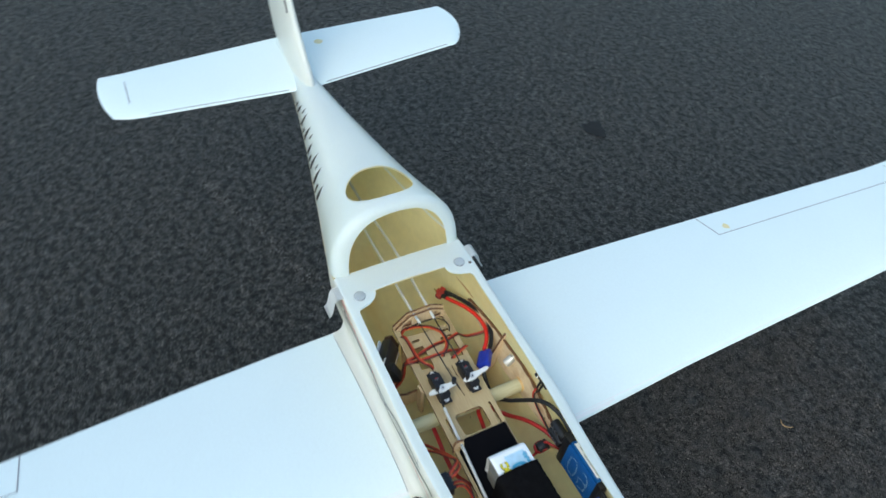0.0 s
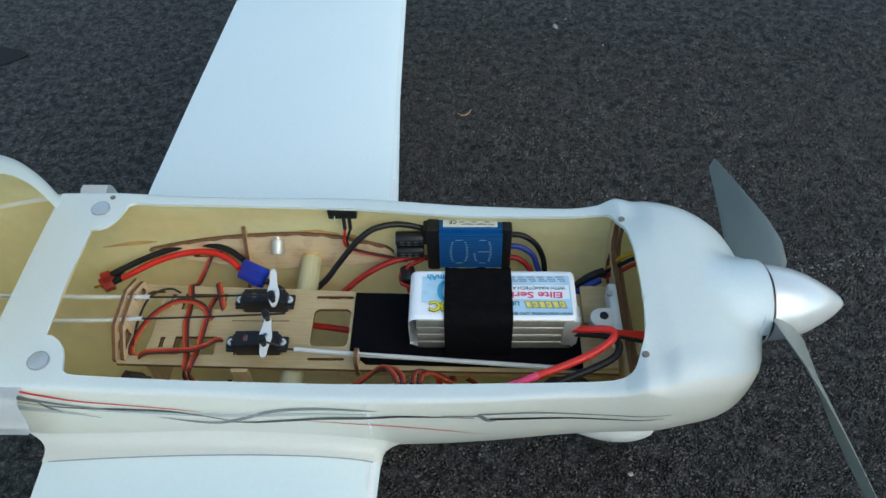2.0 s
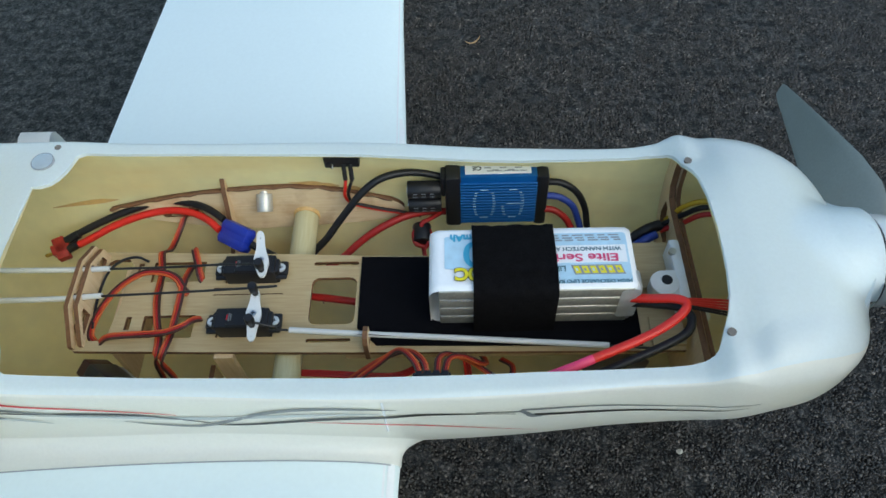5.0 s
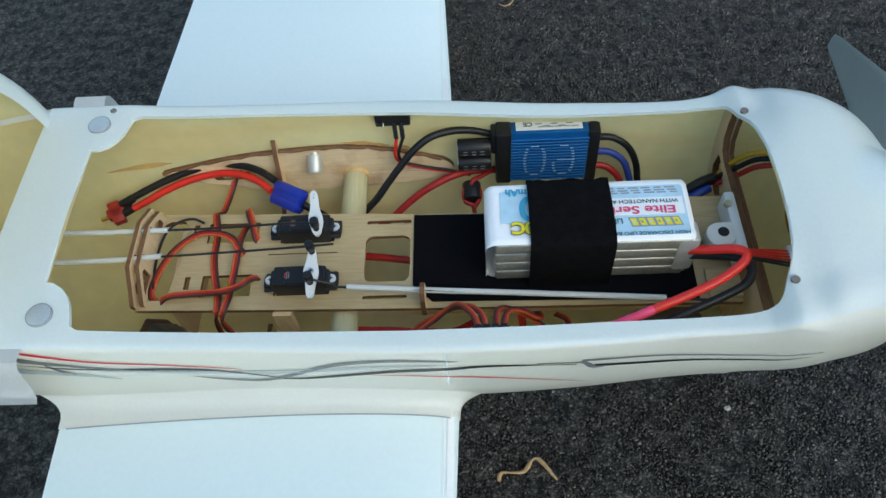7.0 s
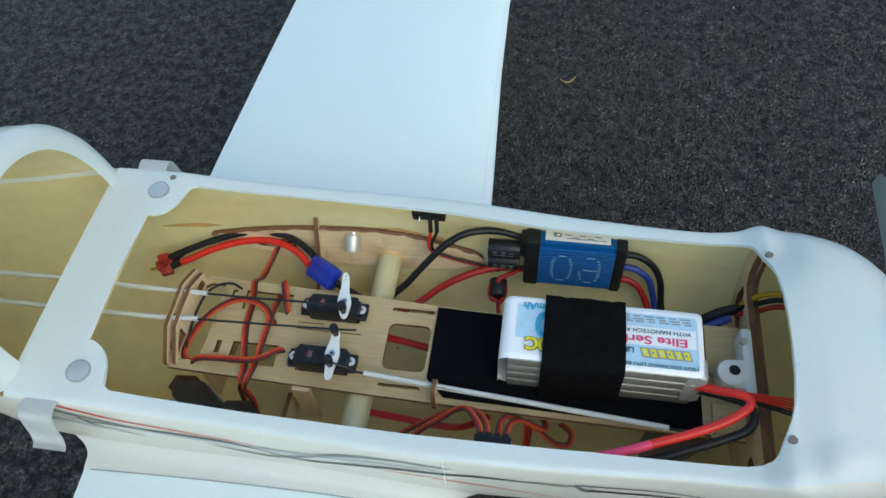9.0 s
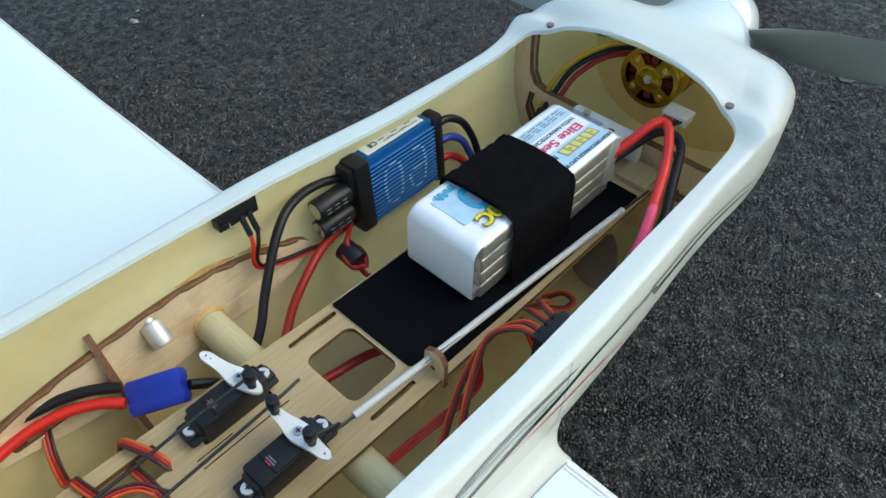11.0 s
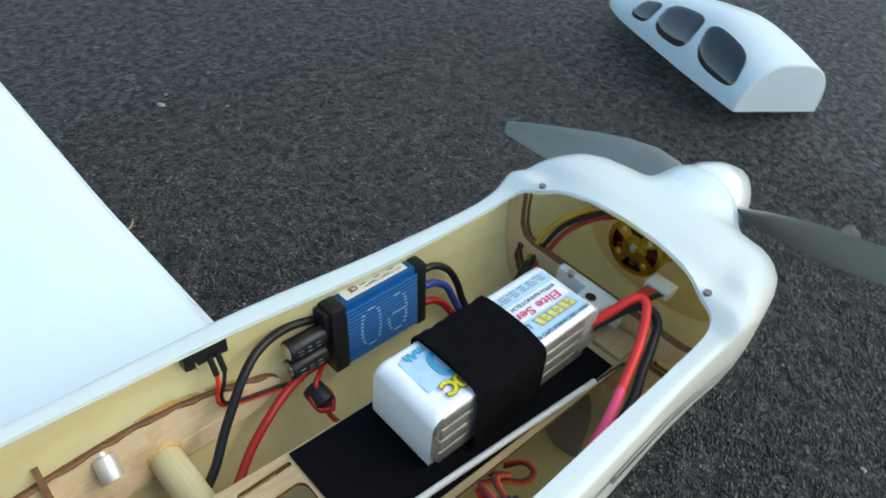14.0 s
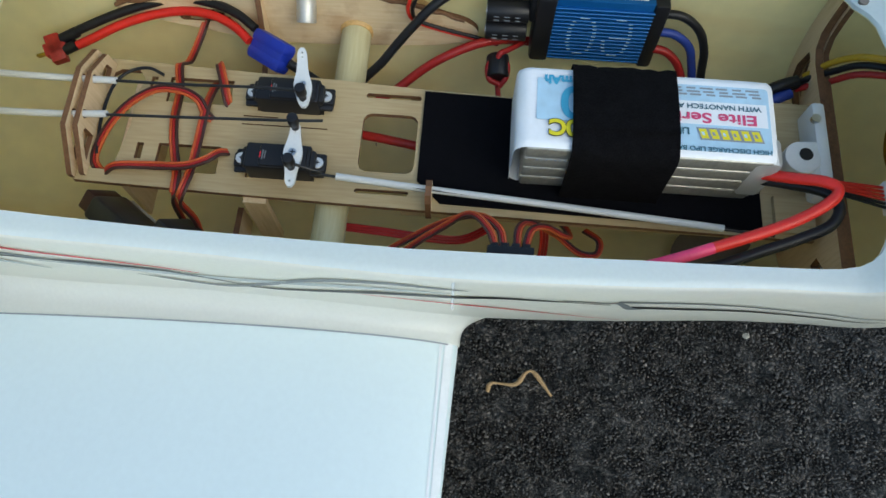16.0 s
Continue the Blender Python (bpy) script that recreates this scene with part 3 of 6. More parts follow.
def turtle(inset=0.0, front=True):
    """The rear deck, with its arched mouth and a window cut in it."""
    n = 84
    xs = [(-0.2515 if front else -0.244) - 0.0022 * k for k in range(46 if front else 52)]
    xs += list(np.linspace(xs[-1] - 0.006, -0.72, 34))
    rows = []
    if front:
        rows.append([(lean(-0.2345, z), y, z) for y, z in arch(-0.238, n, 0, 0.068, 0.342, 2.5)])
        for x, w, h in ((-0.2345, 0.072, 0.3445), (-0.2352, 0.0765, 0.3472), (-0.2368, 0.0805, 0.3492), (-0.2392, 0.0838, 0.3507), (-0.2425, 0.0862, 0.3518), (-0.2465, 0.0874, 0.3525)):
            rows.append([(lean(x, z), y, z) for y, z in arch(-0.24, n, 0, w, h, 2.4)])
    rows += [[(lean(x, z), y, z) for y, z in arch(x, n, inset)] for x in xs]
    bm = grid(rows)
    gone = [f for f in bm.faces if f.calc_center_median().z > 0.3 and egg(f.calc_center_median().x, f.calc_center_median().y) < 1]
    bmesh.ops.delete(bm, geom=gone, context="FACES")
    for v in bm.verts:
        if v.is_boundary and v.co.z > 0.3 and egg(v.co.x, v.co.y) < 1.35 and v.co.x < -0.25:
            # slide the rim of the cut on to its smooth outline
            for _ in range(3):
                e = egg(v.co.x, v.co.y)
                nx, ny = -0.301 + (v.co.x + 0.301) / e, v.co.y / e
                w, s, h = HALF(nx) - inset, SIDE(nx) - 0.003, RIDGE(nx) - inset
                u = min(1.0, abs(ny) / w)
                v.co = (nx, ny, s + (h - s) * (1 - u**2.3) ** (1 / 2.3))
    return bm


plane = thing("model_airplane", "white fibreglass low-wing model airplane with open cabin, standing on asphalt", "model airplane")
xs_front = sorted({round(float(x), 5) for x in np.r_[np.linspace(-0.2375, 0.297, 150), MOUTH_X]})
xs_all = list(np.linspace(-0.72, -0.24, 40)) + xs_front
deck = both([deck_ring(x) for x in xs_front])
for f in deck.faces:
    # the deck's colour holds painted skylight; the side's gelcoat reaches round its outer edge
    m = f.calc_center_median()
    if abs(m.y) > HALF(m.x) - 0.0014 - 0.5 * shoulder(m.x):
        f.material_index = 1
hull = merged(
    both([[(x, HALF(x) - 0.0004, SIDE(x) - 0.003 - shoulder(x))] + lower_ring(x) for x in xs_all]),
    turtle(),
)
# boss behind the spinner
boss = []
for x, r in ((0.226, 0.016), (0.231, 0.0225), (0.236, 0.0268), (0.243, 0.0298), (0.25, 0.0314), (0.259, 0.0323), (0.268, 0.0327), (0.286, 0.0325), (0.2978, 0.0318), (0.2995, 0.0306), (0.2995, 0.02)):
    boss.append([(x, r * math.cos(a), 0.2405 + r * math.sin(a)) for a in (2 * math.pi * k / 40 for k in range(40))])
boss = grid(boss, closed=True)
hidden = [f for f in boss.faces if (c := f.calc_center_median()).x < 0.293 and c.z < deck_z(c.x, c.y) - 0.004 and abs(c.y) < HALF(c.x) - 0.004]
bmesh.ops.delete(boss, geom=hidden, context="FACES")
deck = merged(deck, boss)
bmesh.ops.remove_doubles(deck, verts=deck.verts, dist=0.0001)
bmesh.ops.recalc_face_normals(deck, faces=deck.faces)
part("deck", deck, [GELCOAT_SKYLIT, GELCOAT], plane, "glossy white deck round the open cabin and over the nose", 40)
bmesh.ops.remove_doubles(hull, verts=hull.verts, dist=0.0001)
bmesh.ops.recalc_face_normals(hull, faces=hull.faces)
# upward faces of the rear deck take the copy with painted skylight
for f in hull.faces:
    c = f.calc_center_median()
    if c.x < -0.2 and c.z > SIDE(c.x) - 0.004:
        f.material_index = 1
part("outer_shell", hull, [GELCOAT, GELCOAT_SKYLIT], plane, "glossy white gelcoat hull", 40)

xs_in = [x for x in xs_all if -0.66 < x < 0.292]
inner = merged(
    both([lower_ring(x, 0.0026) for x in xs_in]),
    both([[(x, y, deck_z(x, y) - 0.003) for y in np.linspace(mouth(x), HALF(x) - 0.0026 - 3 * shoulder(x), 9)] for x in xs_in if x > -0.237]),
    turtle(0.0026, False),
)
bmesh.ops.remove_doubles(inner, verts=inner.verts, dist=0.0001)
part("inner_shell", inner, LAMINATE, plane, "unpainted tan laminate inside of the hull", 50)


# ---- wings ----
def airfoil(n=22, thick=0.115):
    """Points round a section of unit chord, from the trailing edge over the top."""
    def half(c):
        return 5 * thick * (0.2969 * math.sqrt(c) - 0.126 * c - 0.3516 * c * c + 0.2843 * c**3 - 0.1036 * c**4)

    cs = [0.5 * (1 - math.cos(math.pi * k / n)) for k in range(n + 1)]
    top = [(c, half(c) + 0.02 * c * (1 - c) * 2) for c in reversed(cs)]
    return top + [(c, -0.75 * half(c) + 0.02 * c * (1 - c) * 2) for c in cs[1:-1]]


FOIL = airfoil()
DIHEDRAL = 0.056


def foil_ring(y, le, te, z, grow=1.0, thin=1.0, bend=None):
    out = []
    for c, h in FOIL:
        yy = y + (bend(c) if bend else 0)
        out.append((le + (te - le) * c, yy, z + h * (le - te) * thin * grow))
    return out


def wing_edges(y):
    """Leading edge, trailing edge and height at a distance from the middle."""
    return float(np.interp(y, [0.09, 0.3, 0.86], [0.0255, 0.0168, 0.0105])), float(np.interp(y, [0.09, 0.17, 0.3, 0.86], [-0.2245, -0.219, -0.2075, -0.153])), 0.1775 + DIHEDRAL * (y - 0.1)


def wing(side):
    ys = [0.1] + list(np.linspace(0.12, 0.79, 24))
    rows = [foil_ring(y, *wing_edges(y)) for y in ys]
    # swept, rounded tip
    for k in range(1, 9):
        f = k / 8
        le, te, z = wing_edges(0.79 + 0.02 * f)
        rows.append(foil_ring(0.79, le - 0.012 * f * f, te, z + 0.002 * f, 1, max(0.06, max(0.0, math.cos(f * math.pi / 2)) ** 0.7), lambda c, f=f: f * (0.132 - 0.075 * (1 - c) ** 2.2 + 0.014 * c**5)))
    if side < 0:
        rows = [mirror(r)[::-1] for r in rows]
    bm = grid(rows, closed=True)
    bm.verts.ensure_lookup_table()
    for end in (0, len(rows) - 1):
        n = len(rows[0])
        try:
            bm.faces.new([bm.verts[end * n + k] for k in range(n)])
        except ValueError:
            pass
    bmesh.ops.recalc_face_normals(bm, faces=bm.faces)
    return bm


def on_wing(x, y, up=0.0004):
    """A place on the wing's upper skin."""
    le, te, z = wing_edges(abs(y))
    c = min(1, max(0, (le - x) / (le - te)))
    top = FOIL[: len(FOIL) // 2 + 2]
    h = float(np.interp(-c, [-p[0] for p in top][: 23], [p[1] for p in top][: 23]))
    return (x, y, z + h * (le - te) + up)


def strip(a, b, width, place, n=14):
    """A narrow band on a surface between two plan points."""
    a, b = Vector((*a, 0)), Vector((*b, 0))
    d = (b - a).normalized()
    s = Vector((-d.y, d.x, 0)) * width / 2
    rows = []
    for k in range(n + 1):
        p = a.lerp(b, k / n)
        rows.append([place((p + s).x, (p + s).y), place((p - s).x, (p - s).y)])
    return grid(rows)


for s in (1, -1):
    w = part("wing", wing(s), FILM, plane, "tapered wing in glossy white film", 45)
    # outline of the aileron, its glue stain, clear tape near the root
    part("hinge_gap", merged(strip((-0.1425, s * 0.478), (-0.1135, s * 0.832), 0.0014, on_wing), strip((-0.1425, s * 0.478), (-0.19, s * 0.474), 0.0016, on_wing), strip((-0.1135, s * 0.832), (-0.152, s * 0.828), 0.0014, on_wing)), GAP, w, "thin dark gap round the aileron", None)
    bm = bmesh.new()
    bm.faces.new([bm.verts.new(on_wing(-0.1535 + 0.006 * math.cos(a) * (1 + 0.2 * math.sin(3 * a)), s * (0.5 + 0.005 * math.sin(a)), 0.0005)) for a in (k * math.pi / 9 for k in range(18))])
    part("glue_stain", bm, STAIN, w, "yellowed glue spot", None)
    part("edge_tape", merged(strip((0.0165, s * 0.1), (0.0095, s * 0.6), 0.0012, on_wing), strip((0.0205, s * 0.1), (0.019, s * 0.18), 0.004, on_wing)), TAPE, w, "shiny clear tape along the leading edge", None)
    # fillet between wing and hull
    rows = []
    le, te, z = wing_edges(0.1)
    for f in np.linspace(0, 1, 9):
        ring = foil_ring(0.1003, le + 0.0008 + 0.017 * f**2.2, te - 0.0008 - 0.024 * f**2, z, 1.0, 1.0 + 0.8 * f**1.8)
        rows.append([(x, y * (1 - f**0.6) + (side_y(x, zz) - 0.0012) * f**0.6, zz) for x, y, zz in ring])
    if s < 0:
        rows = [mirror(r)[::-1] for r in rows]
    bm = grid(rows, closed=True)
    bmesh.ops.recalc_face_normals(bm, faces=bm.faces)
    part("wing_fairing", bm, GELCOAT, plane, smooth=60)

# ---- tail ----
def tail_edges(y):
    return float(np.interp(y, [-0.26, 0, 0.26], [-0.597, -0.576, -0.608])), float(np.interp(y, [-0.26, 0, 0.26], [-0.719, -0.735, -0.733]))


rows = []
for y in np.r_[np.linspace(-0.236, 0.258, 31)]:
    le, te = tail_edges(y)
    rows.append(foil_ring(float(y), le, te, 0.31, 1, 0.75))
for s, where in ((1, len(rows)), (-1, 0)):
    tips = []
    for k in range(1, 6):
        f = k / 5
        le, te = tail_edges(s * 0.25)
        tips.append(foil_ring(0.258 if s > 0 else -0.236, le - (0.016 if s > 0 else 0.011) * f * f, te, 0.31, 1, 0.75 * max(0.08, max(0.0, math.cos(f * math.pi / 2)) ** 0.7), lambda c, f=f, s=s: s * f * ((0.022 + 0.012 * c + 0.06 * c * (1 - c)) if s > 0 else (0.043 + 0.005 * c + 0.035 * c * (1 - c)))))
    rows = rows + tips if s > 0 else tips[::-1] + rows
bm = grid(rows, closed=True)
bmesh.ops.recalc_face_normals(bm, faces=bm.faces)
stab = part("tailplane", bm, FILM, plane, "white film-covered tailplane", 45)
def on_tail(x, y, up=0.0004):
    le, te = tail_edges(y)
    c = min(1, max(0, (le - x) / (le - te)))
    h = float(np.interp(-c, [-p[0] for p in FOIL[:23]], [p[1] for p in FOIL[:23]]))
    return (x, y, 0.31 + 0.75 * h * (le - te) + up)


part("hinge_gap", merged(strip((-0.628, -0.252), (-0.69, -0.25), 0.0014, on_tail), strip((-0.5815, 0.03), (-0.6095, 0.25), 0.0014, on_tail), strip((-0.5805, -0.03), (-0.5975, -0.23), 0.0014, on_tail)), GAP, stab, "thin gap line", None)
bm = bmesh.new()
bm.faces.new([bm.verts.new(on_tail(-0.69 + 0.008 * math.cos(a), 0.055 + 0.007 * math.sin(a), 0.0006)) for a in (k * math.pi / 8 for k in range(16))])
part("glue_stain", bm, STAIN, stab, "yellowed glue spot", None)
rows = []
for z, le, te, t in ((0.29, -0.55, -0.735, 1.1), (0.325, -0.556, -0.755, 1.0), (0.345, -0.572, -0.763, 0.95), (0.37, -0.592, -0.772, 0.95), (0.4, -0.614, -0.782, 0.9), (0.45, -0.64, -0.796, 0.85), (0.5, -0.664, -0.806, 0.8), (0.54, -0.682, -0.812, 0.75), (0.55, -0.69, -0.81, 0.5), (0.553, -0.70, -0.80, 0.1)):
    c0 = le - te
    rows.append([(le - c0 * c, h * c0 * t * (1 if k <= 22 else 1.333), z) for k, (c, h) in enumerate((p[0], p[1] - 0.04 * p[0] * (1 - p[0])) for p in FOIL)])
bm = grid(rows, closed=True)
bmesh.ops.recalc_face_normals(bm, faces=bm.faces)
fin = part("fin", bm, GELCOAT, plane, "swept white fin", 50)

# ---- spinner, propeller ----
rows = []
for x, r in ((0.302, 0.0), (0.302, 0.0282), (0.309, 0.0279), (0.32, 0.0262), (0.332, 0.022), (0.343, 0.0163), (0.352, 0.0107), (0.3585, 0.0052), (0.361, 0.0022), (0.3615, 0.0)):
    rows.append([(x, r * math.cos(a), 0.2405 + r * math.sin(a)) for a in (2 * math.pi * k / 48 for k in range(48))])
bm = grid(rows, closed=True)
bmesh.ops.remove_doubles(bm, verts=bm.verts, dist=1e-5)
bmesh.ops.recalc_face_normals(bm, faces=bm.faces)
spinner = part("spinner", bm, SPIN, plane, "shiny pale pointed spinner", 50)
part("backplate", rod((0.2994, 0, 0.2405), (0.3021, 0, 0.2405), 0.0285, seg=48), COLLAR, spinner, "dark ring behind the spinner")
part("hub_screw", rod((0.318, 0.0, 0.215), (0.318, 0.0, 0.209), 0.003, seg=10), STEEL, spinner)
prop = part("propeller", rod((0.306, 0, 0.243), (0.312, 0, 0.243), 0.02, seg=24), PROP, plane, "two-bladed grey nylon propeller")
TILT = math.atan2(0.0375, -0.1865)
for s in (1, -1):
    rows = []
    out_y, out_z = -s * math.cos(TILT), -s * math.sin(TILT)
    for r, chord, pitch, t in ((0.016, 0.014, 58, 0.0065), (0.03, 0.032, 50, 0.005), (0.05, 0.0385, 41, 0.004), (0.075, 0.0375, 32, 0.0033), (0.1, 0.0325, 26, 0.0028), (0.125, 0.0268, 22, 0.0023), (0.15, 0.0205, 19, 0.0019), (0.17, 0.0152, 17, 0.0016), (0.183, 0.0115, 16, 0.0013), (0.1885, 0.0092, 15, 0.001), (0.19, 0.0075, 15, 0.0006), (0.1902, 0.001, 15, 0.0003)):
        ring = []
        # the section lies across the blade: along the turn and along the shaft
        ty, tz = -out_z, out_y
        cp, sp = math.cos(radians(pitch * 0.97)), math.sin(radians(pitch * 0.97))
        for k in range(16):
            a = 2 * math.pi * k / 16
            u, v = chord * (0.6 * math.cos(a) + 0.05), t * 0.5 * math.sin(a) + 0.06 * chord * math.sin(a) ** 2
            turn, axial = u * cp - v * sp, u * sp + v * cp
            ring.append((0.3115 + 0.004 * r / 0.19 + axial, out_y * r + ty * turn, 0.2405 + out_z * r + tz * turn))
        rows.append(ring)
    bm = grid(rows, closed=True)
    bmesh.ops.recalc_face_normals(bm, faces=bm.faces)
    part("blade", bm, PROP, prop, "tapered twisted grey blade", 60)


# ---- landing gear ----
def pant(cx, cy, length, leg_top, name):
    rows = []
    for f in np.linspace(0, 1, 15):
        r = 0.021 * (math.sin(math.pi * min(1, f * 1.02 + 0.02) ** 0.72) ** 0.75 if 0 < f < 1 else 0.02)
        rows.append([(cx + length * (0.45 - f), cy + 0.8 * r * math.cos(a), 0.034 + 1.05 * r * math.sin(a)) for a in (2 * math.pi * k / 20 for k in range(20))])
    bm = grid(rows, closed=True)
    bmesh.ops.recalc_face_normals(bm, faces=bm.faces)
    gear = part(name, bm, GELCOAT, plane, "white streamlined wheel fairing", 60)
    part("tyre", rod((cx, cy - 0.007, 0.0195), (cx, cy + 0.007, 0.0195), 0.0195, seg=32, bevel=0.004), TYRE, gear, "black rubber tyre")
    part("axle", rod((cx, cy - 0.013, 0.02), (cx, cy + 0.013, 0.02), 0.0025, seg=10), STEEL, gear, "steel axle stub")
    part("strut", rod((cx, cy, 0.04), leg_top, 0.0035, 0.005, seg=12), GELCOAT, gear)
    return gear


pant(0.225, 0.005, 0.1, (0.228, 0.004, 0.17), "nose_gear")
for s in (1, -1):
    pant(-0.1, s * 0.17, 0.11, (-0.1, s * 0.13, 0.178), "main_gear")

# ---- fittings on the hull ----
for s in (1, -1):
    mx = -0.2 if s > 0 else -0.198
    m = merged(rod((mx, s * 0.0686, 0.264), (mx, s * 0.0686, 0.2687), 0.0066, seg=32, bevel=0.0003))
    mag = part("magnet", m, MAGNET, plane, "round hatch magnet let into the rim")
    # dark ring that stands for the recess groove round the magnet
    part("seat_ring", rod((mx, s * 0.0686, 0.264), (mx, s * 0.0686, 0.26855), 0.0071, seg=32), GAP, mag, "thin dark groove round the magnet")
    part("screw_hole", rod((0.205, s * 0.0596, 0.262), (0.205, s * 0.0596, deck_z(0.205, 0.0596) + 0.0009), 0.0023, seg=16), HOLE, plane, "small drilled hole")
    # bent clear tab that holds the hatch
    rows = []
    for y, z in ((0.086, 0.2655), (0.091, 0.2672), (0.0955, 0.267), (0.0985, 0.264), (0.1005, 0.257), (0.1025, 0.247), (0.105, 0.241), (0.108, 0.239)):
        rows.append([(x, s * y, z) for x in (-0.2235, -0.2225, -0.2035, -0.2025)])
    bm = grid(rows)
    bmesh.ops.solidify(bm, geom=bm.faces[:], thickness=0.0012)
    part("latch_tab", bm, NYLON, plane, "bent white plastic latch tab")
part("screw_hole", rod((-0.1945, 0.0815, 0.262), (-0.1945, 0.0815, 0.2673), 0.0021, seg=16), HOLE, plane)


def decal(line, width, mat, label):
    """A printed line on the hull's near side: (x, z) points and its widths."""
    pts = smooth_path([(x, 0, z) for x, z in line], 8)
    rows = []
    for i, p in enumerate(pts):
        w = width(i / (len(pts) - 1)) if callable(width) else width
        row = []
        for dz in (w / 2, -w / 2):
            z = p.z + dz
            row.append((p.x, -(side_y(p.x, z) + 0.0004), z))
        rows.append(row)
    part("decal_stripe", grid(rows), mat, plane, label, None)


def taper(w):
    return lambda f: w * max(0.06, math.sin(math.pi * min(1, max(0, f))) ** 0.6)


decal([(-0.205, 0.2632), (-0.1918, 0.2581), (-0.171, 0.2511), (-0.1405, 0.2464), (-0.1098, 0.2416), (-0.092, 0.2383)], lambda f: 0.0026 * (1 - f) + 0.0006, DECAL_RED, "thin red stripe")
decal([(-0.211, 0.2559), (-0.1986, 0.2512), (-0.1742, 0.2442), (-0.1436, 0.2385), (-0.1114, 0.2364), (-0.0939, 0.2346)], lambda f: 0.0065 * (1 - f) ** 2.5 + 0.0008, DECAL_GREY, "grey swoosh stripe")
decal([(-0.2148, 0.2498), (-0.1878, 0.2433), (-0.1673, 0.2413), (-0.1428, 0.2406), (-0.1172, 0.2388), (-0.0958, 0.2338), (-0.0807, 0.2289), (-0.0717, 0.2251)], taper(0.0024), DECAL_BLACK, "thin black stripe")
decal([(-0.2002, 0.2512), (-0.1968, 0.2452), (-0.1928, 0.24), (-0.1866, 0.2356)], taper(0.0052), DECAL_GREY, "grey swoosh stripe")
decal([(-0.2204, 0.2427), (-0.2019, 0.2385), (-0.1794, 0.2331), (-0.164, 0.2279)], lambda f: 0.006 * (1 - f) + 0.0012, DECAL_PALE, "pale grey swoosh stripe")
decal([(-0.1715, 0.2392), (-0.1443, 0.2369), (-0.1201, 0.2351), (-0.0942, 0.2338), (-0.0711, 0.2342), (-0.0495, 0.2364), (-0.0217, 0.2393), (0.0022, 0.2398), (0.0211, 0.2393)], taper(0.0042), DECAL_PALE, "pale grey swoosh stripe")
decal([(-0.1236, 0.2299), (-0.1069, 0.2248), (-0.0876, 0.2219), (-0.0749, 0.2255), (-0.0618, 0.2322), (-0.0454, 0.2411), (-0.0287, 0.2458), (-0.0065, 0.2473), (0.0152, 0.2451), (0.0276, 0.2434)], taper(0.0042), DECAL_GREY, "grey swoosh stripe")
decal([(-0.0726, 0.2246), (-0.0567, 0.2253), (-0.0311, 0.2302), (-0.0064, 0.234), (0.0225, 0.2345), (0.0407, 0.2355), (0.0653, 0.233), (0.092, 0.2294)], lambda f: 0.0035 * max(0.08, math.sin(math.pi * min(1, f + 0.06))) ** 0.6, DECAL_BLACK, "thick black stripe")
decal([(-0.0231, 0.2296), (0.001, 0.2274), (0.0281, 0.2228), (0.0405, 0.2203), (0.0662, 0.2129), (0.1075, 0.1983)], taper(0.0014), DECAL_RED, "thin red stripe")
decal([(0.0702, 0.2341), (0.0901, 0.2322), (0.095, 0.2322), (0.0987, 0.2283), (0.1024, 0.225), (0.1072, 0.2246)], lambda f: 0.0012 + 0.0052 * math.exp(-((f - 0.62) / 0.22) ** 2), DECAL_GREY, "grey swoosh stripe")
decal([(0.0948, 0.2342), (0.131, 0.2337), (0.1819, 0.2282), (0.2249, 0.2311)], lambda f: 0.0018 * (1 - f) + 0.0006, DECAL_GREY, "thin grey stripe")
decal([(0.1022, 0.2268), (0.1494, 0.2243), (0.1922, 0.2214), (0.2203, 0.2257)], lambda f: 0.0028 * (1 - f) ** 0.8 + 0.0004, DECAL_BLACK, "thin black stripe")
# end of the clear tape over the stripes
rows = []
for z in np.linspace(0.2535, 0.212, 12):
    rows.append([(x, -(side_y(x, z) + up), z) for x, up in ((0.0202, 0.0001), (0.0206, 0.00022), (0.0212, 0.00022), (0.0216, 0.0001))])
part("tape_end", grid(rows), TAPE, plane, "raised end of clear tape", 60)
# marks on the tail, plain bars
for k in range(14):
    x = -0.362 - 0.030 * (k // 2) - 0.0135 * (k % 2)
    rows = []
    span_f = (0.0, 1.0) if k % 2 == 0 else (0.0, 0.4) if k % 4 == 1 else (0.55, 1.0)
    for f in np.linspace(*span_f, 7):
        a = 0.16 + (0.62 if k % 3 else 0.5) * f
        w, s0, h = HALF(x) + 0.0006, SIDE(x) - 0.003, RIDGE(x) + 0.0006
        y, z = -w * math.cos(a) ** (2 / 2.3), s0 + (h - s0) * math.sin(a) ** (2 / 2.3)
        rows.append([(x - 0.007 + 0.012 * f, y, z), (x - 0.0015 + 0.012 * f - 0.0015 * (k % 2), y, z)])
    part("marking_bar", grid(rows), DECAL_BLACK, plane, "plain dark marking bar", None)
part("loose_wire", rod((-0.27, 0.03, 0.3395), (-0.262, 0.0315, 0.326), 0.0012, seg=8), BROWN, plane, "short loose brown wire under the rear deck")
part("antenna_stub", merged(box(-0.516, 0.0275, 0.317, 0.016, 0.003, 0.004, 0.001), box(-0.511, 0.0285, 0.3155, 0.005, 0.005, 0.005, 0.001)), BLACK, plane, "small black stub on the tail")


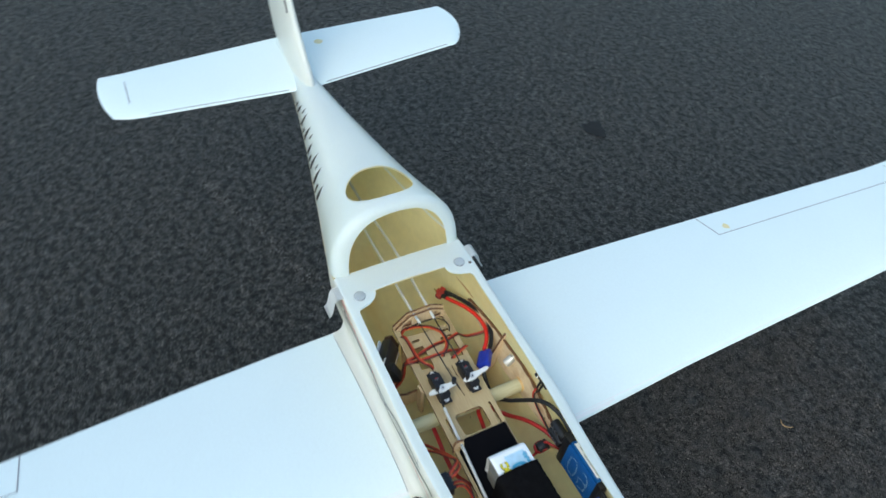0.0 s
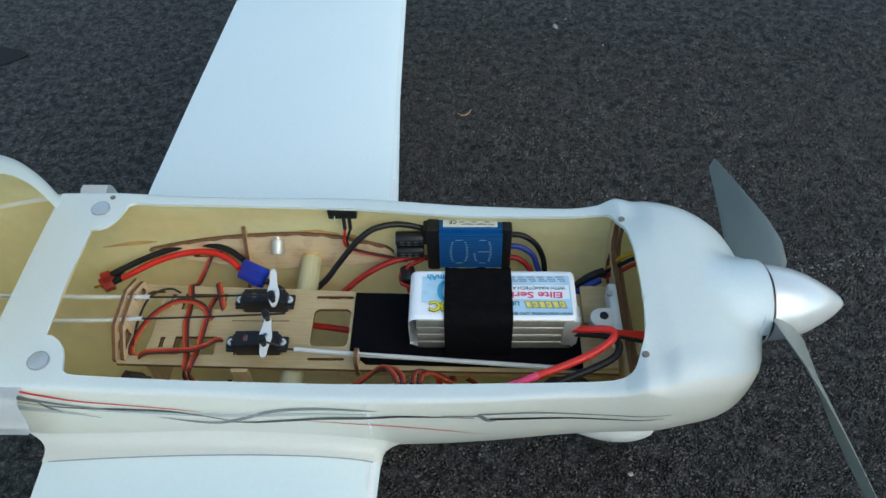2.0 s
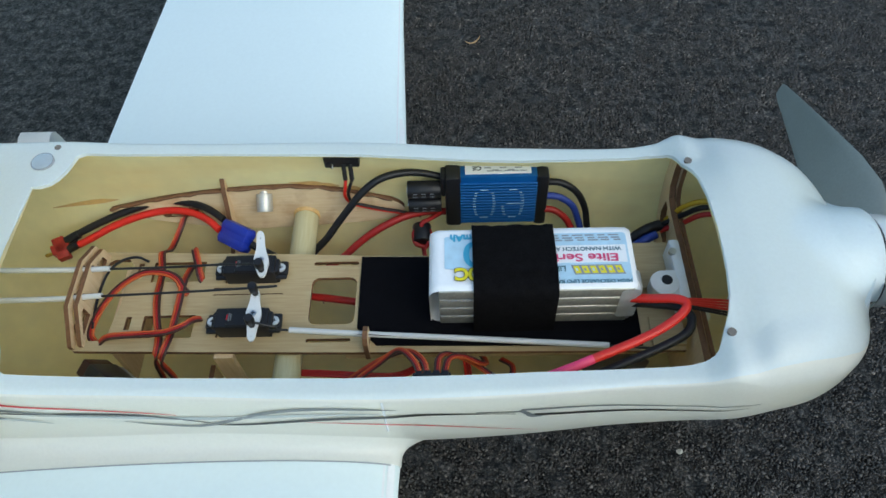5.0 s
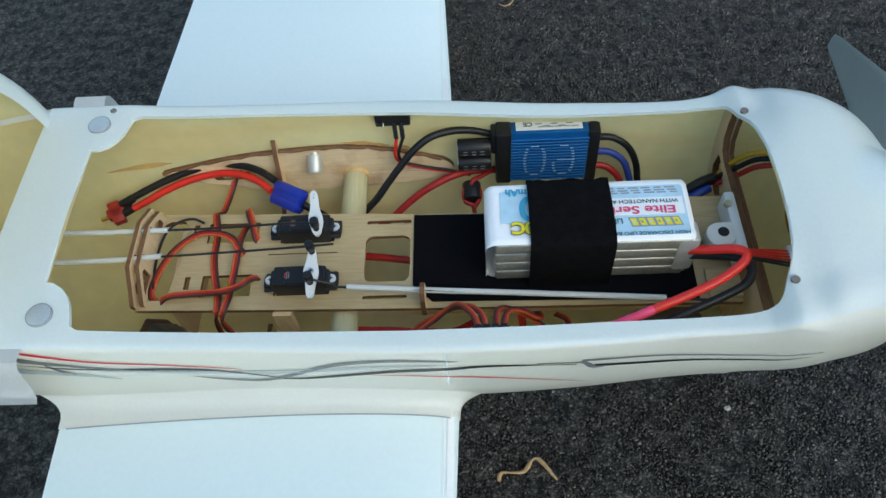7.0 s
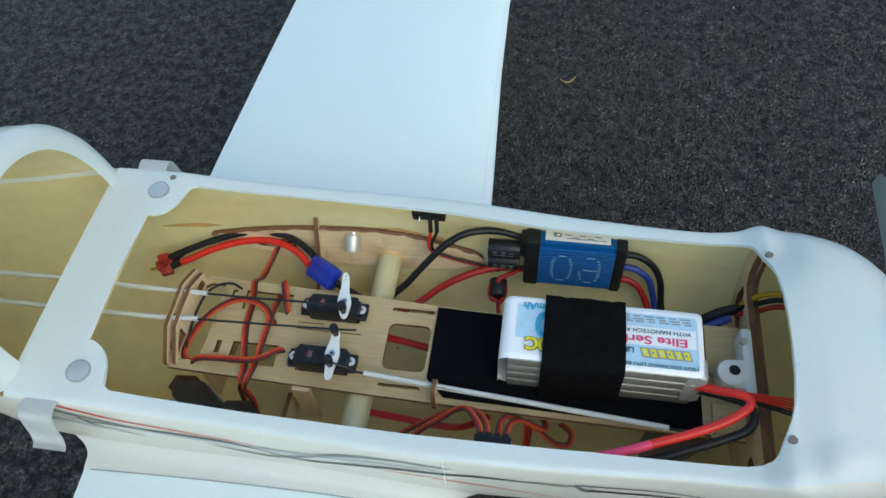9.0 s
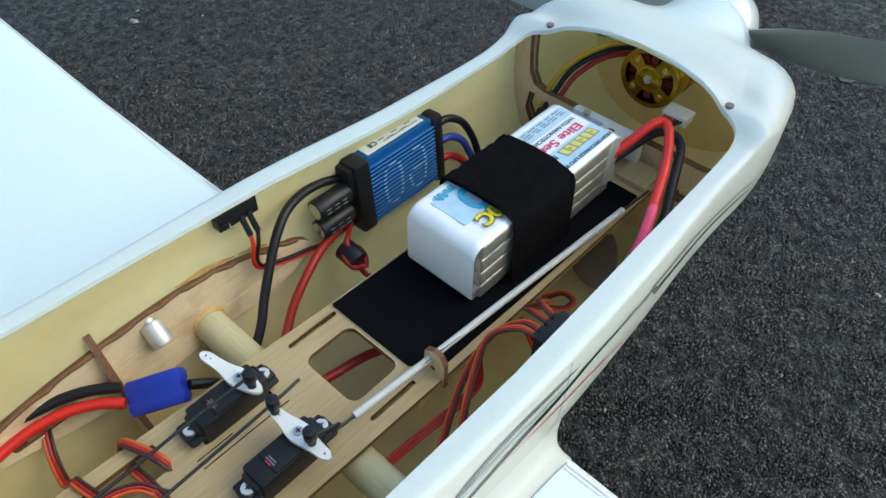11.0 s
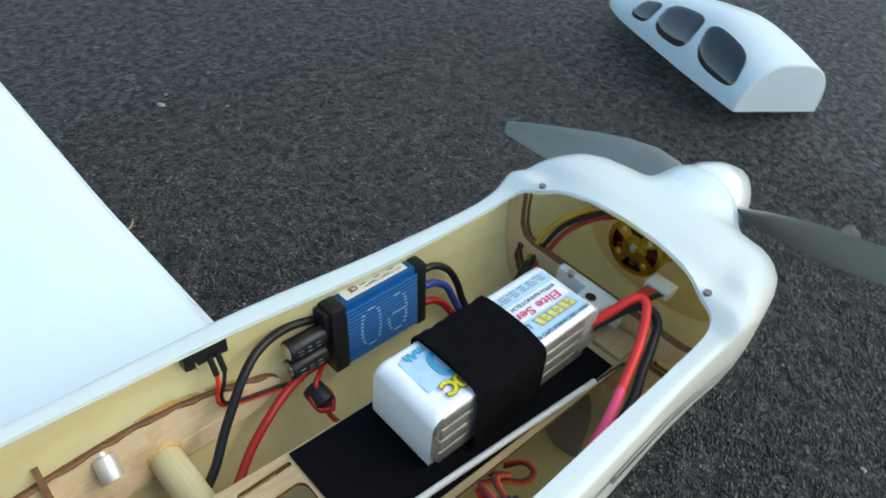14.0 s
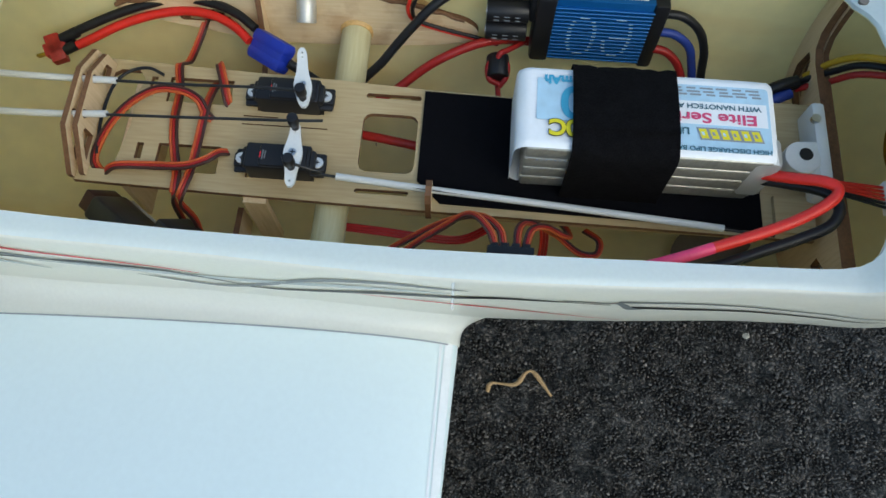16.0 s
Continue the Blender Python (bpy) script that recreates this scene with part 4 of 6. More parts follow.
def fin_at(x, z, up=0.0006):
    """A place on the fin's near skin."""
    le = float(np.interp(z, [0.325, 0.345, 0.37, 0.4, 0.45, 0.5, 0.54], [-0.556, -0.572, -0.592, -0.614, -0.64, -0.664, -0.682]))
    te = float(np.interp(z, [0.325, 0.37, 0.4, 0.45, 0.5, 0.54], [-0.755, -0.772, -0.782, -0.796, -0.806, -0.812]))
    c = min(0.97, max(0.01, (le - x) / (le - te)))
    h = 5 * 0.115 * (0.2969 * math.sqrt(c) - 0.126 * c - 0.3516 * c * c + 0.2843 * c**3 - 0.1036 * c**4) * (le - te) * 0.9
    return (x, -(h + up), z)


for line, wide in (([(-0.677, 0.492), (-0.653, 0.45), (-0.630, 0.409)], 0.0042), ([(-0.69, 0.535), (-0.735, 0.5), (-0.752, 0.46), (-0.755, 0.42), (-0.742, 0.392), (-0.728, 0.396), (-0.712, 0.43), (-0.7, 0.47)], 0.0013), ([(-0.722, 0.47), (-0.738, 0.447), (-0.742, 0.425)], 0.0024)):
    rows = []
    pts = smooth_path([(x, 0, z) for x, z in line], 8)
    for i, p in enumerate(pts):
        d = (pts[min(i + 1, len(pts) - 1)] - pts[max(i - 1, 0)]).normalized()
        nx, nz = -d.z * wide / 2, d.x * wide / 2
        rows.append([fin_at(p.x + nx, p.z + nz), fin_at(p.x - nx, p.z - nz)])
    part("fin_line", grid(rows), DECAL_BLACK if wide > 0.003 else DECAL_GREY, fin, "thin dark printed line", None)
# joint between each wing and its root fairing
for s in (1, -1):
    rows = []
    le, te, z = wing_edges(0.1)
    for c, h in FOIL[2:21]:
        rows.append([(le + (te - le) * c, s * y, z + h * (le - te) + 0.0006) for y in (0.1004, 0.1012)])
    part("root_joint", grid(rows), GAP, plane, "fine dark joint between wing and hull", None)


# ---- wooden structure inside the hull ----
def hull_outline(x, inset, top, n=26):
    """Section of the hull under a height, as (y, z)."""
    ring = [(y, z) for _, y, z in lower_ring(x, inset, n) if z <= top]
    return ring + [(-y, z) for y, z in ring[::-1][1:]]


o = hull_outline(0.203, 0.0027, 0.25)
former = o + [(-0.079, 0.2555), (-0.0722, 0.2555), (-0.0718, 0.24), (-0.0705, 0.228), (-0.066, 0.2205), (-0.058, 0.2182), (0.058, 0.2182), (0.066, 0.2205), (0.0705, 0.228), (0.0718, 0.24), (0.0722, 0.2555), (0.079, 0.2555)]
holes = [[(s * 0.069, 0.214), (s * 0.071, 0.2), (s * 0.066, 0.19), (s * 0.046, 0.189), (s * 0.0445, 0.196), (s * 0.057, 0.204), (s * 0.063, 0.214)][:: s] for s in (1, -1)]
part("front_former", plate(former, holes, 0.004, lambda u, v, w: (0.2085 + w, u, v)), [PLY_UP_LIT, CHAR], plane, "plywood former with burnt laser-cut edges", None)
part("front_former", plate([(p[0] * 0.985, p[1] - 0.002) for p in former], holes, 0.003, lambda u, v, w: (0.2125 + w, u, v)), [PLY_UP_LIT, CHAR], plane, "plywood former with burnt laser-cut edges", None)
for s in (1, -1):
    # root rib glued to the hull's side
    rib_line = [(-0.186, 0.2025), (-0.15, 0.2105), (-0.12, 0.2155), (-0.09, 0.2182), (-0.06, 0.219), (-0.035, 0.2168), (-0.012, 0.2115), (0.006, 0.2058), (0.016, 0.203), (0.0225, 0.1985), (0.024, 0.194), (0.0205, 0.1895), (0.01, 0.1862), (-0.02, 0.183), (-0.1, 0.1825), (-0.184, 0.197)]
    rib = [(p.x, p.z) for p in smooth_path([(x, 0, z) for x, z in rib_line], 4)]
    cut = [rect(-0.15, 0.194, -0.12, 0.2025, 0.002), circle(0.0085, 0.1955, 0.0014, 10)]
    off = -0.0062
    part("root_rib", plate(rib, cut, 0.0034, lambda u, v, w, s=s, off=off: (u, s * (side_y(u, v) + off - w), v)), [RIBPLY, CHAR], plane, "plywood root rib stained with resin", None)
    top = [p for p in smooth_path([(x, 0, z) for x, z in rib_line[:9]], 5)]
    part("glue_run", sweep([Vector((p.x, s * (side_y(p.x, p.z) - 0.0058 + 0.0006 * math.sin(p.x * 310)), p.z + 0.0002 + 0.0005 * math.sin(p.x * 520))) for p in top], 0.0013, 8), CHAR, plane, "dark brown glue run along the rib's edge", 60)
    part("glue_ring", merged(rod((-0.047, s * 0.0815, 0.19), (-0.047, s * 0.0793, 0.19), 0.0104, 0.0093, seg=28)), RUST, plane, "brown glue ring round the wing tube")
    part("slot_clip", box(-0.133, s * (side_y(-0.133, 0.199) - 0.0068), 0.1985, 0.021, 0.0022, 0.0055, 0.0008), STEEL, plane, "dull metal clip in the rib's slot")
    # cross former beside the rib
    cf = [(s * 0.083, 0.1685), (s * 0.0875, 0.2), (s * 0.0885, 0.225), (s * 0.0855, 0.2275), (s * 0.0805, 0.218), (s * 0.0745, 0.203), (s * 0.066, 0.1845), (s * 0.05, 0.176), (s * 0.03, 0.1755), (s * 0.03, 0.155), (s * 0.06, 0.152), (s * 0.076, 0.158)]
    part("cross_former", plate(cf[:: s], [], 0.0032, lambda u, v, w: (-0.0985 + w, u, v)), [PLY_UP_LIT, CHAR], plane, "curved plywood former", None)
    nut = part("thumb_nut", merged(rod((-0.0735, s * 0.0868, 0.215), (-0.0735, s * 0.0835, 0.2122), 0.0034, seg=16), rod((-0.0735, s * 0.084, 0.2127), (-0.0735, s * 0.0742, 0.2045), 0.0056, seg=28, bevel=0.0006)), SATIN, plane, "turned metal thumb nut")
    part("nut_bore", rod((-0.0735, s * 0.0743, 0.2046), (-0.0735, s * 0.0741, 0.20445), 0.0022, seg=14), WIRE, nut)
part("wing_tube", rod((-0.047, -0.0855, 0.19), (-0.047, 0.0855, 0.19), 0.0088, seg=32), SPAR, plane, "mottled greenish glass-fibre wing tube", 60)
part("nose_bulkhead", plate(hull_outline(0.278, 0.003, 0.2455), [], 0.003, lambda u, v, w: (0.278 + w, u, v)), [LAMINATE, LAMINATE], plane, "tan laminate bulkhead behind the spinner", None)
bm = bmesh.new()
bm.faces.new([bm.verts.new((x, y, 0.0)) for x, y in circle(0, 0, 0.026, 32)])
bmesh.ops.translate(bm, vec=(0.17, -0.033, BELLY(0.17) + 0.0075), verts=bm.verts)
part("felt_disc", bm, GREYPAD, plane, "round grey disc on the hull's floor", None)
for pts in ([(-0.178, 0, 0.2095), (-0.2, 0, 0.2075), (-0.228, 0, 0.2035)], [(-0.02, 0, 0.2155), (-0.035, 0, 0.2185), (-0.055, 0, 0.2208)], [(0.0, 0, 0.2095), (-0.008, 0, 0.2122), (-0.018, 0, 0.2152)]):
    rows = []
    for i, p in enumerate(smooth_path(pts, 6)):
        f = i / 12
        w = 0.0016 * math.sin(math.pi * f) * (1 + 0.35 * math.sin(9 * f + p.z * 900)) + 0.0003
        rows.append([(p.x, side_y(p.x, p.z + w) - 0.0034, p.z + w), (p.x, side_y(p.x, p.z - w) - 0.0034, p.z - w)])
    part("resin_stain", grid(rows), RUST, plane, "brown resin run", None)


# ---- motor in the nose ----
motor = thing("brushless_motor", "gold anodised outrunner motor with copper windings, bolted inside the cowl", "motor", (0.27, 0, 0.243))


def mpart(name, bm, mat, parent=None, label="", smooth=35):
    bmesh.ops.translate(bm, vec=(-0.27, 0, -0.243), verts=bm.verts)
    return part(name, bm, mat, parent or motor, label, smooth)


BRASS = material("bright_brass", (0.85, 0.66, 0.30), 0.25, 0.9, vary=0.06)
ring_out, ring_in = circle(0, 0, 0.0195, 48), circle(0, 0, 0.0082, 24)
cuts = []
for k in range(4):
    a0 = radians(90 * k + 57)
    arc = [(0.0165 * math.cos(a0 + radians(3 * j)), 0.0165 * math.sin(a0 + radians(3 * j))) for j in range(19)]
    back = [(0.0088 * math.cos(a0 + radians(6 + 2.4 * j)), 0.0088 * math.sin(a0 + radians(6 + 2.4 * j))) for j in range(18, -1, -1)]
    cuts.append(arc + back)
face = plate(ring_out, cuts, 0.003, lambda u, v, w: (0.2325 - w - 0.003, u, 0.243 + v))
mpart("end_bell", face, [GOLD, GOLD], label="spoked gold end bell")
mpart("can", merged(rod((0.2335, 0, 0.243), (0.262, 0, 0.243), 0.0192, seg=48), rod((0.2475, 0, 0.243), (0.256, 0, 0.243), 0.0197, seg=48)), GOLD)
mpart("hub", rod((0.229, 0, 0.243), (0.234, 0, 0.243), 0.0078, seg=24, bevel=0.0006), GOLD)
mpart("shaft", rod((0.2275, 0, 0.243), (0.236, 0, 0.243), 0.0025, seg=16), STEEL, label="steel shaft end")
mpart("stator", rod((0.2335, 0, 0.243), (0.2345, 0, 0.243), 0.0172, seg=24), RUBBER)
coils = []
for k in range(12):
    cy, cz = math.cos(radians(30 * k)), math.sin(radians(30 * k))
    for r in (0.0095, 0.0112, 0.0129, 0.0146):
        coils.append(rod((0.2328, r * cy - 0.0021 * cz, 0.243 + r * cz + 0.0021 * cy), (0.2328, r * cy + 0.0021 * cz, 0.243 + r * cz - 0.0021 * cy), 0.00085, seg=8))
mpart("winding", merged(*coils), COPPER, label="dark red copper windings", smooth=60)
mpart("mount", merged(rod((0.262, 0, 0.243), (0.28, 0, 0.2415), 0.012, seg=24), box(0.2735, 0, 0.2405, 0.006, 0.036, 0.03, 0.002)), PLY_UP_LIT)
for k in range(4):
    a = radians(90 * k + 45)
    mpart("bolt", rod((0.2285, 0.0135 * math.cos(a), 0.243 + 0.0135 * math.sin(a)), (0.231, 0.0135 * math.cos(a), 0.243 + 0.0135 * math.sin(a)), 0.0018, seg=8), BRASS, label="bright brass bolt head")
for name, mat, pts in (
    ("yellow_lead", YELLOW, [(0.258, 0.017, 0.249), (0.24, 0.036, 0.247), (0.222, 0.049, 0.238), (0.212, 0.056, 0.224), (0.204, 0.058, 0.207)]),
    ("black_lead", RUBBER, [(0.258, 0.018, 0.245), (0.24, 0.036, 0.2425), (0.222, 0.048, 0.233), (0.212, 0.053, 0.219), (0.2, 0.055, 0.205)]),
    ("red_lead", RED_DARK, [(0.258, 0.018, 0.241), (0.24, 0.036, 0.238), (0.222, 0.046, 0.228), (0.212, 0.05, 0.214), (0.2, 0.052, 0.203)]),
):
    mpart(name, sweep(smooth_path(pts), 0.0018, 8), mat, smooth=60)

# ---- equipment tray ----
TZ = 0.2035
tray = thing("equipment_tray", "laser-cut birch plywood equipment tray fixed along the hull", "tray", (0, 0, TZ))


def tpart(name, bm, mats, parent=None, label="", smooth=35):
    bmesh.ops.translate(bm, vec=(0, 0, -TZ), verts=bm.verts)
    return part(name, bm, mats, parent or tray, label, smooth)


outline = [(-0.183, -0.031), (-0.18, -0.0345), (-0.1, -0.0365), (0.0, -0.0385), (0.1, -0.0395), (0.2, -0.0405), (0.2, 0.0295), (0.1, 0.031), (0.0, 0.0335), (-0.05, 0.036), (-0.1, 0.0375), (-0.178, 0.0405), (-0.183, 0.038)]
cuts = [
    rect(-0.034, -0.0185, -0.0045, 0.0165, 0.005),
    rect(-0.034, 0.0262, -0.004, 0.029, 0.0013),
    rect(-0.034, -0.0312, -0.006, -0.0286, 0.0013),
    rect(-0.142, 0.0155, -0.107, 0.031, 0.0005),
    rect(-0.14, -0.0262, -0.107, -0.01, 0.0005),
    rect(-0.1525, 0.0185, -0.149, 0.0305), rect(-0.1515, -0.02, -0.148, -0.0105),
    rect(-0.0915, 0.0135, -0.0555, 0.0275), rect(-0.0915, -0.0265, -0.0555, -0.0125),
    [(-0.1755, -0.0275), (-0.1625, -0.0275), (-0.1605, -0.02), (-0.1575, 0.0), (-0.159, 0.018), (-0.1555, 0.0285), (-0.16, 0.034), (-0.17, 0.034), (-0.1755, 0.03)],
    rect(-0.0985, 0.0045, -0.0525, 0.0052), rect(-0.0985, 0.0095, -0.08, 0.0102),
    rect(-0.026, -0.0016, -0.0255, -0.0012),
]
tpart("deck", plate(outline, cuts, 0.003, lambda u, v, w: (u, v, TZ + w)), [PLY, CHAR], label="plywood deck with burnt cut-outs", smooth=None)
up = [(-0.0335, 0.2035), (-0.0335, 0.207), (-0.0135, 0.2232), (0.02, 0.224), (0.0375, 0.2155), (0.039, 0.2035)]
tri1 = [(-0.0255, 0.207), (-0.0105, 0.207), (-0.0105, 0.2155), (-0.0145, 0.2165)]
tri2 = [(0.022, 0.207), (0.0315, 0.207), (0.0305, 0.2125), (0.022, 0.216)]
tpart("end_plate", plate(up, [tri1, tri2, circle(0.0165, 0.2192, 0.0024, 12), circle(-0.0045, 0.2192, 0.0024, 12)], 0.0028, lambda u, v, w: (-0.179 + w - 0.05 * (v - TZ), u, v)), [PLY_UP_LIT, CHAR], label="upright plywood end plate with two guide holes", smooth=None)
tpart("end_plate_doubler", plate([(-0.032, 0.2035), (-0.032, 0.206), (-0.013, 0.222), (0.0185, 0.2228), (0.0355, 0.2145), (0.037, 0.2035)], [tri1, tri2, circle(0.0165, 0.2192, 0.0024, 12), circle(-0.0045, 0.2192, 0.0024, 12)], 0.0028, lambda u, v, w: (-0.1735 + w - 0.05 * (v - TZ), u, v)), [PLY_UP_LIT, CHAR], smooth=None)
clip = [(-0.0395, 0.196), (-0.0395, 0.2135), (-0.037, 0.2185), (-0.0325, 0.2195), (-0.0275, 0.2165), (-0.0265, 0.206), (-0.028, 0.196)]
tpart("rod_guide", plate(clip, [circle(-0.0325, 0.2065, 0.0016, 8)], 0.003, lambda u, v, w: (0.0065 + w, u, v)), [PLY_UP_LIT, CHAR], label="small plywood rod guide", smooth=None)
pad = [(-0.0022, -0.022), (0.0105, -0.0342), (0.174, -0.0372), (0.174, 0.0265), (0.05, 0.0305), (-0.0022, 0.0318)]
tpart("loop_pad", plate(pad, [], 0.0016, lambda u, v, w: (u, v, TZ + 0.0014 + w)), [FELT, FELT], label="black loop-fabric pad", smooth=None)
tpart("leg", box(-0.16, 0.0, 0.176, 0.003, 0.06, 0.048), PLY_UP_LIT, smooth=None)
tpart("leg", box(-0.085, -0.038, 0.178, 0.012, 0.0035, 0.046), PLY_UP_LIT, smooth=None)
for y in (-0.0345, 0.032):
    tpart("rail", box(0.09, y, 0.196, 0.2, 0.003, 0.011), PLY, label="plywood rail under the deck", smooth=None)
# white steering bracket at the former
tpart("steering_bracket", merged(box(0.2, 0.004, 0.214, 0.007, 0.05, 0.018, 0.002), rod((0.189, -0.004, 0.212), (0.189, -0.004, 0.2235), 0.009, seg=28, bevel=0.001), box(0.194, -0.004, 0.217, 0.008, 0.0195, 0.011, 0.001)), NYLON, label="white nylon steering bracket")
tpart("bracket_bore", rod((0.1905, -0.0025, 0.2225), (0.1905, -0.0025, 0.224), 0.0034, seg=16), BLACK)
tpart("bracket_screw", rod((0.1975, 0.0185, 0.222), (0.1975, 0.0185, 0.2245), 0.0024, seg=12), STEEL)
tpart("cross_slat", box(0.193, 0.02, 0.2052, 0.03, 0.035, 0.003), PLY, smooth=None)
tpart("cross_slat", box(0.19, -0.028, 0.2052, 0.02, 0.02, 0.003), PLY, smooth=None)


# ---- servos ----
def servo():
    s = thing("servo", "black mini servo with a white arm, screwed to the plywood tray", "servo", (-0.0735, 0.0201, TZ), "servos on the tray")
    case = part("case", merged(box(0, 0, 0.0022, 0.0335, 0.0142, 0.0215, 0.0014), box(0, 0, 0.0085, 0.038, 0.0115, 0.006, 0.002), box(0.003, 0, 0.0125, 0.024, 0.0128, 0.003, 0.001)), BLACK, s, "matt black servo case")
    part("flange", merged(box(0, 0, 0.0045, 0.047, 0.0135, 0.0026, 0.0012), *[box(e * 0.0195, 0, 0.0052, 0.0088, 0.0085, 0.004, 0.0015) for e in (1, -1)]), BLACK, s)
    for e in (1, -1):
        scr = part("screw", merged(rod((e * 0.0195, 0, 0.0068), (e * 0.0195, 0, 0.0084), 0.0031, seg=24, bevel=0.0004)), BRIGHT, s, "washer-head screw")
        part("recess", merged(box(e * 0.0195, 0, 0.00845, 0.0024, 0.0006, 0.0002), box(e * 0.0195, 0, 0.00845, 0.0006, 0.0024, 0.0002)), WIRE, scr)
    part("spline", rod((0.0085, 0, 0.013), (0.0085, 0, 0.0152), 0.0033, seg=16), BLACK, s)
    for k, w in enumerate((0.0035, 0.0055, 0.0045)):
        part("print_bar", box(-0.0085 + 0.0012 * k, -0.0005, 0.0141, 0.0006, w, 0.0002), DECAL_GREY if k else DECAL_RED, s, "tiny printed bar")
    return s


def servo_arm(s, ys, balls, skew):
    """A tapered arm on the servo's spline, with the ball links that it carries."""
    y0, y1 = ys
    pts, wide = [], lambda f: 0.0027 + 0.0021 * math.exp(-((f - (0 - y0) / (y1 - y0)) / 0.2) ** 2)
    n = 18
    left, right = [], []
    for k in range(n + 1):
        f = k / n
        w = wide(f) * (math.sqrt(max(0, 1 - (abs(2 * f - 1) ** 10))) if 0 < k < n else 0.35)
        y = y0 + (y1 - y0) * f
        left.append((0.0085 + skew * y - w, y))
        right.append((0.0085 + skew * y + w, y))
    arm = part("arm", plate(left + right[::-1], [circle(0.0085 + skew * y, y, 0.0006, 6) for y in (y0 + 0.003, y1 - 0.003, y1 - 0.006)], 0.0018, lambda u, v, w: (u, v, 0.0168 + w)), [NYLON, NYLON], s, "white nylon servo arm", None)
    part("arm_screw", rod((0.0085, 0, 0.0166), (0.0085, 0, 0.018), 0.0021, seg=14), STEEL, arm, "small cross-head arm screw")
    part("screw_recess", merged(box(0.0085, 0, 0.01805, 0.0026, 0.0006, 0.0002), box(0.0085, 0, 0.01805, 0.0006, 0.0026, 0.0002)), WIRE, arm)
    for y in balls:
        b = part("ball_link", merged(rod((0.0085 + skew * y, y, 0.0165), (0.0085 + skew * y, y, 0.0215), 0.002, seg=14), rod((0.0085 + skew * y, y, 0.0205), (0.0085 + skew * y, y, 0.027), 0.0029, seg=18, bevel=0.0007)), BLACK, arm, "black ball link")


far_servo = servo()
near_servo = copy_thing(far_servo, Matrix.Translation((-0.0728, -0.0195, TZ)))
servo_arm(far_servo, (-0.0125, 0.0235), (-0.0075,), -0.16)
servo_arm(near_servo, (-0.0185, 0.018), (0.0145, -0.008), -0.05)


# ---- pushrods ----
def pushrod(label, wire_pts, sleeves):
    p = thing("pushrod", label, "pushrod", wire_pts[0], "control pushrods")
    off = -Vector(wire_pts[0])
    bm = sweep(smooth_path(wire_pts), 0.0008, 8)
    bmesh.ops.translate(bm, vec=off, verts=bm.verts)
    part("steel_wire", bm, WIRE, p, "dark steel wire", 60)
    for pts in sleeves:
        bm = sweep(smooth_path(pts), 0.0018, 12)
        bmesh.ops.translate(bm, vec=off, verts=bm.verts)
        part("sleeve", bm, SLEEVE, p, "white plastic sleeve", 60)


pushrod("steel pushrod in a white plastic sleeve along the hull", [(-0.0645, 0.0125, 0.2275), (-0.09, 0.0145, 0.2245), (-0.13, 0.0158, 0.2205), (-0.2, 0.0165, 0.2185)], [[(-0.1625, 0.0162, 0.2196), (-0.2, 0.0168, 0.2182), (-0.3, 0.0175, 0.2185), (-0.42, 0.01, 0.222), (-0.52, 0.005, 0.246)]])
pushrod("steel pushrod in a white plastic sleeve along the hull", [(-0.05, -0.0042, 0.2275), (-0.066, -0.005, 0.227), (-0.11, -0.0042, 0.2225), (-0.2, -0.0052, 0.2185)], [[(-0.1625, -0.004, 0.2196), (-0.2, -0.0052, 0.2182), (-0.3, -0.005, 0.217), (-0.42, -0.006, 0.222), (-0.52, -0.004, 0.246)]])
pushrod("steering pushrod in a white sleeve held by a plywood guide", [(-0.0665, -0.0275, 0.2265), (-0.05, -0.0283, 0.219), (-0.035, -0.0288, 0.2145), (0.16, -0.0405, 0.2095), (0.172, -0.0412, 0.209)], [[(-0.042, -0.0285, 0.2155), (0.0, -0.0303, 0.2125), (0.07, -0.0345, 0.2115), (0.152, -0.04, 0.2105)]])


# ---- three-core servo leads ----
def lead(pts, label, order=(BROWN, LEAD_RED, ORANGE), r=0.0009, per=6):
    p = thing("servo_lead", label, "wire", pts[0], "servo leads")
    path = [q - Vector(pts[0]) for q in smooth_path(pts, per)]
    for name, mat, k in zip(("brown_core", "red_core", "orange_core"), order, (-1, 0, 1)):
        part(name, sweep(path, r, 6, k * 1.75 * r), mat, p, smooth=60)
    return p


lead([(-0.128, 0.0895, 0.2), (-0.133, 0.084, 0.197), (-0.139, 0.072, 0.188), (-0.1415, 0.056, 0.188), (-0.14, 0.046, 0.198), (-0.1385, 0.041, 0.205), (-0.138, 0.037, 0.2068), (-0.135, 0.022, 0.206), (-0.134, 0.004, 0.207), (-0.131, -0.012, 0.206), (-0.1265, -0.026, 0.207), (-0.1255, -0.036, 0.2075), (-0.1275, -0.0395, 0.2), (-0.129, -0.043, 0.175), (-0.127, -0.06, 0.16)], "brown red and orange flat servo lead tied across the tray")
lead([(-0.107, 0.014, 0.198), (-0.1085, 0.02, 0.2075), (-0.1115, 0.029, 0.209), (-0.1155, 0.0395, 0.2085), (-0.1175, 0.0415, 0.203), (-0.1185, 0.036, 0.1985), (-0.1185, 0.026, 0.203), (-0.118, 0.013, 0.2085), (-0.1182, -0.008, 0.2085), (-0.1188, -0.025, 0.2085), (-0.1205, -0.0365, 0.209), (-0.1225, -0.0415, 0.203), (-0.118, -0.046, 0.185), (-0.118, -0.06, 0.165)], "brown red and orange flat servo lead tied across the tray")
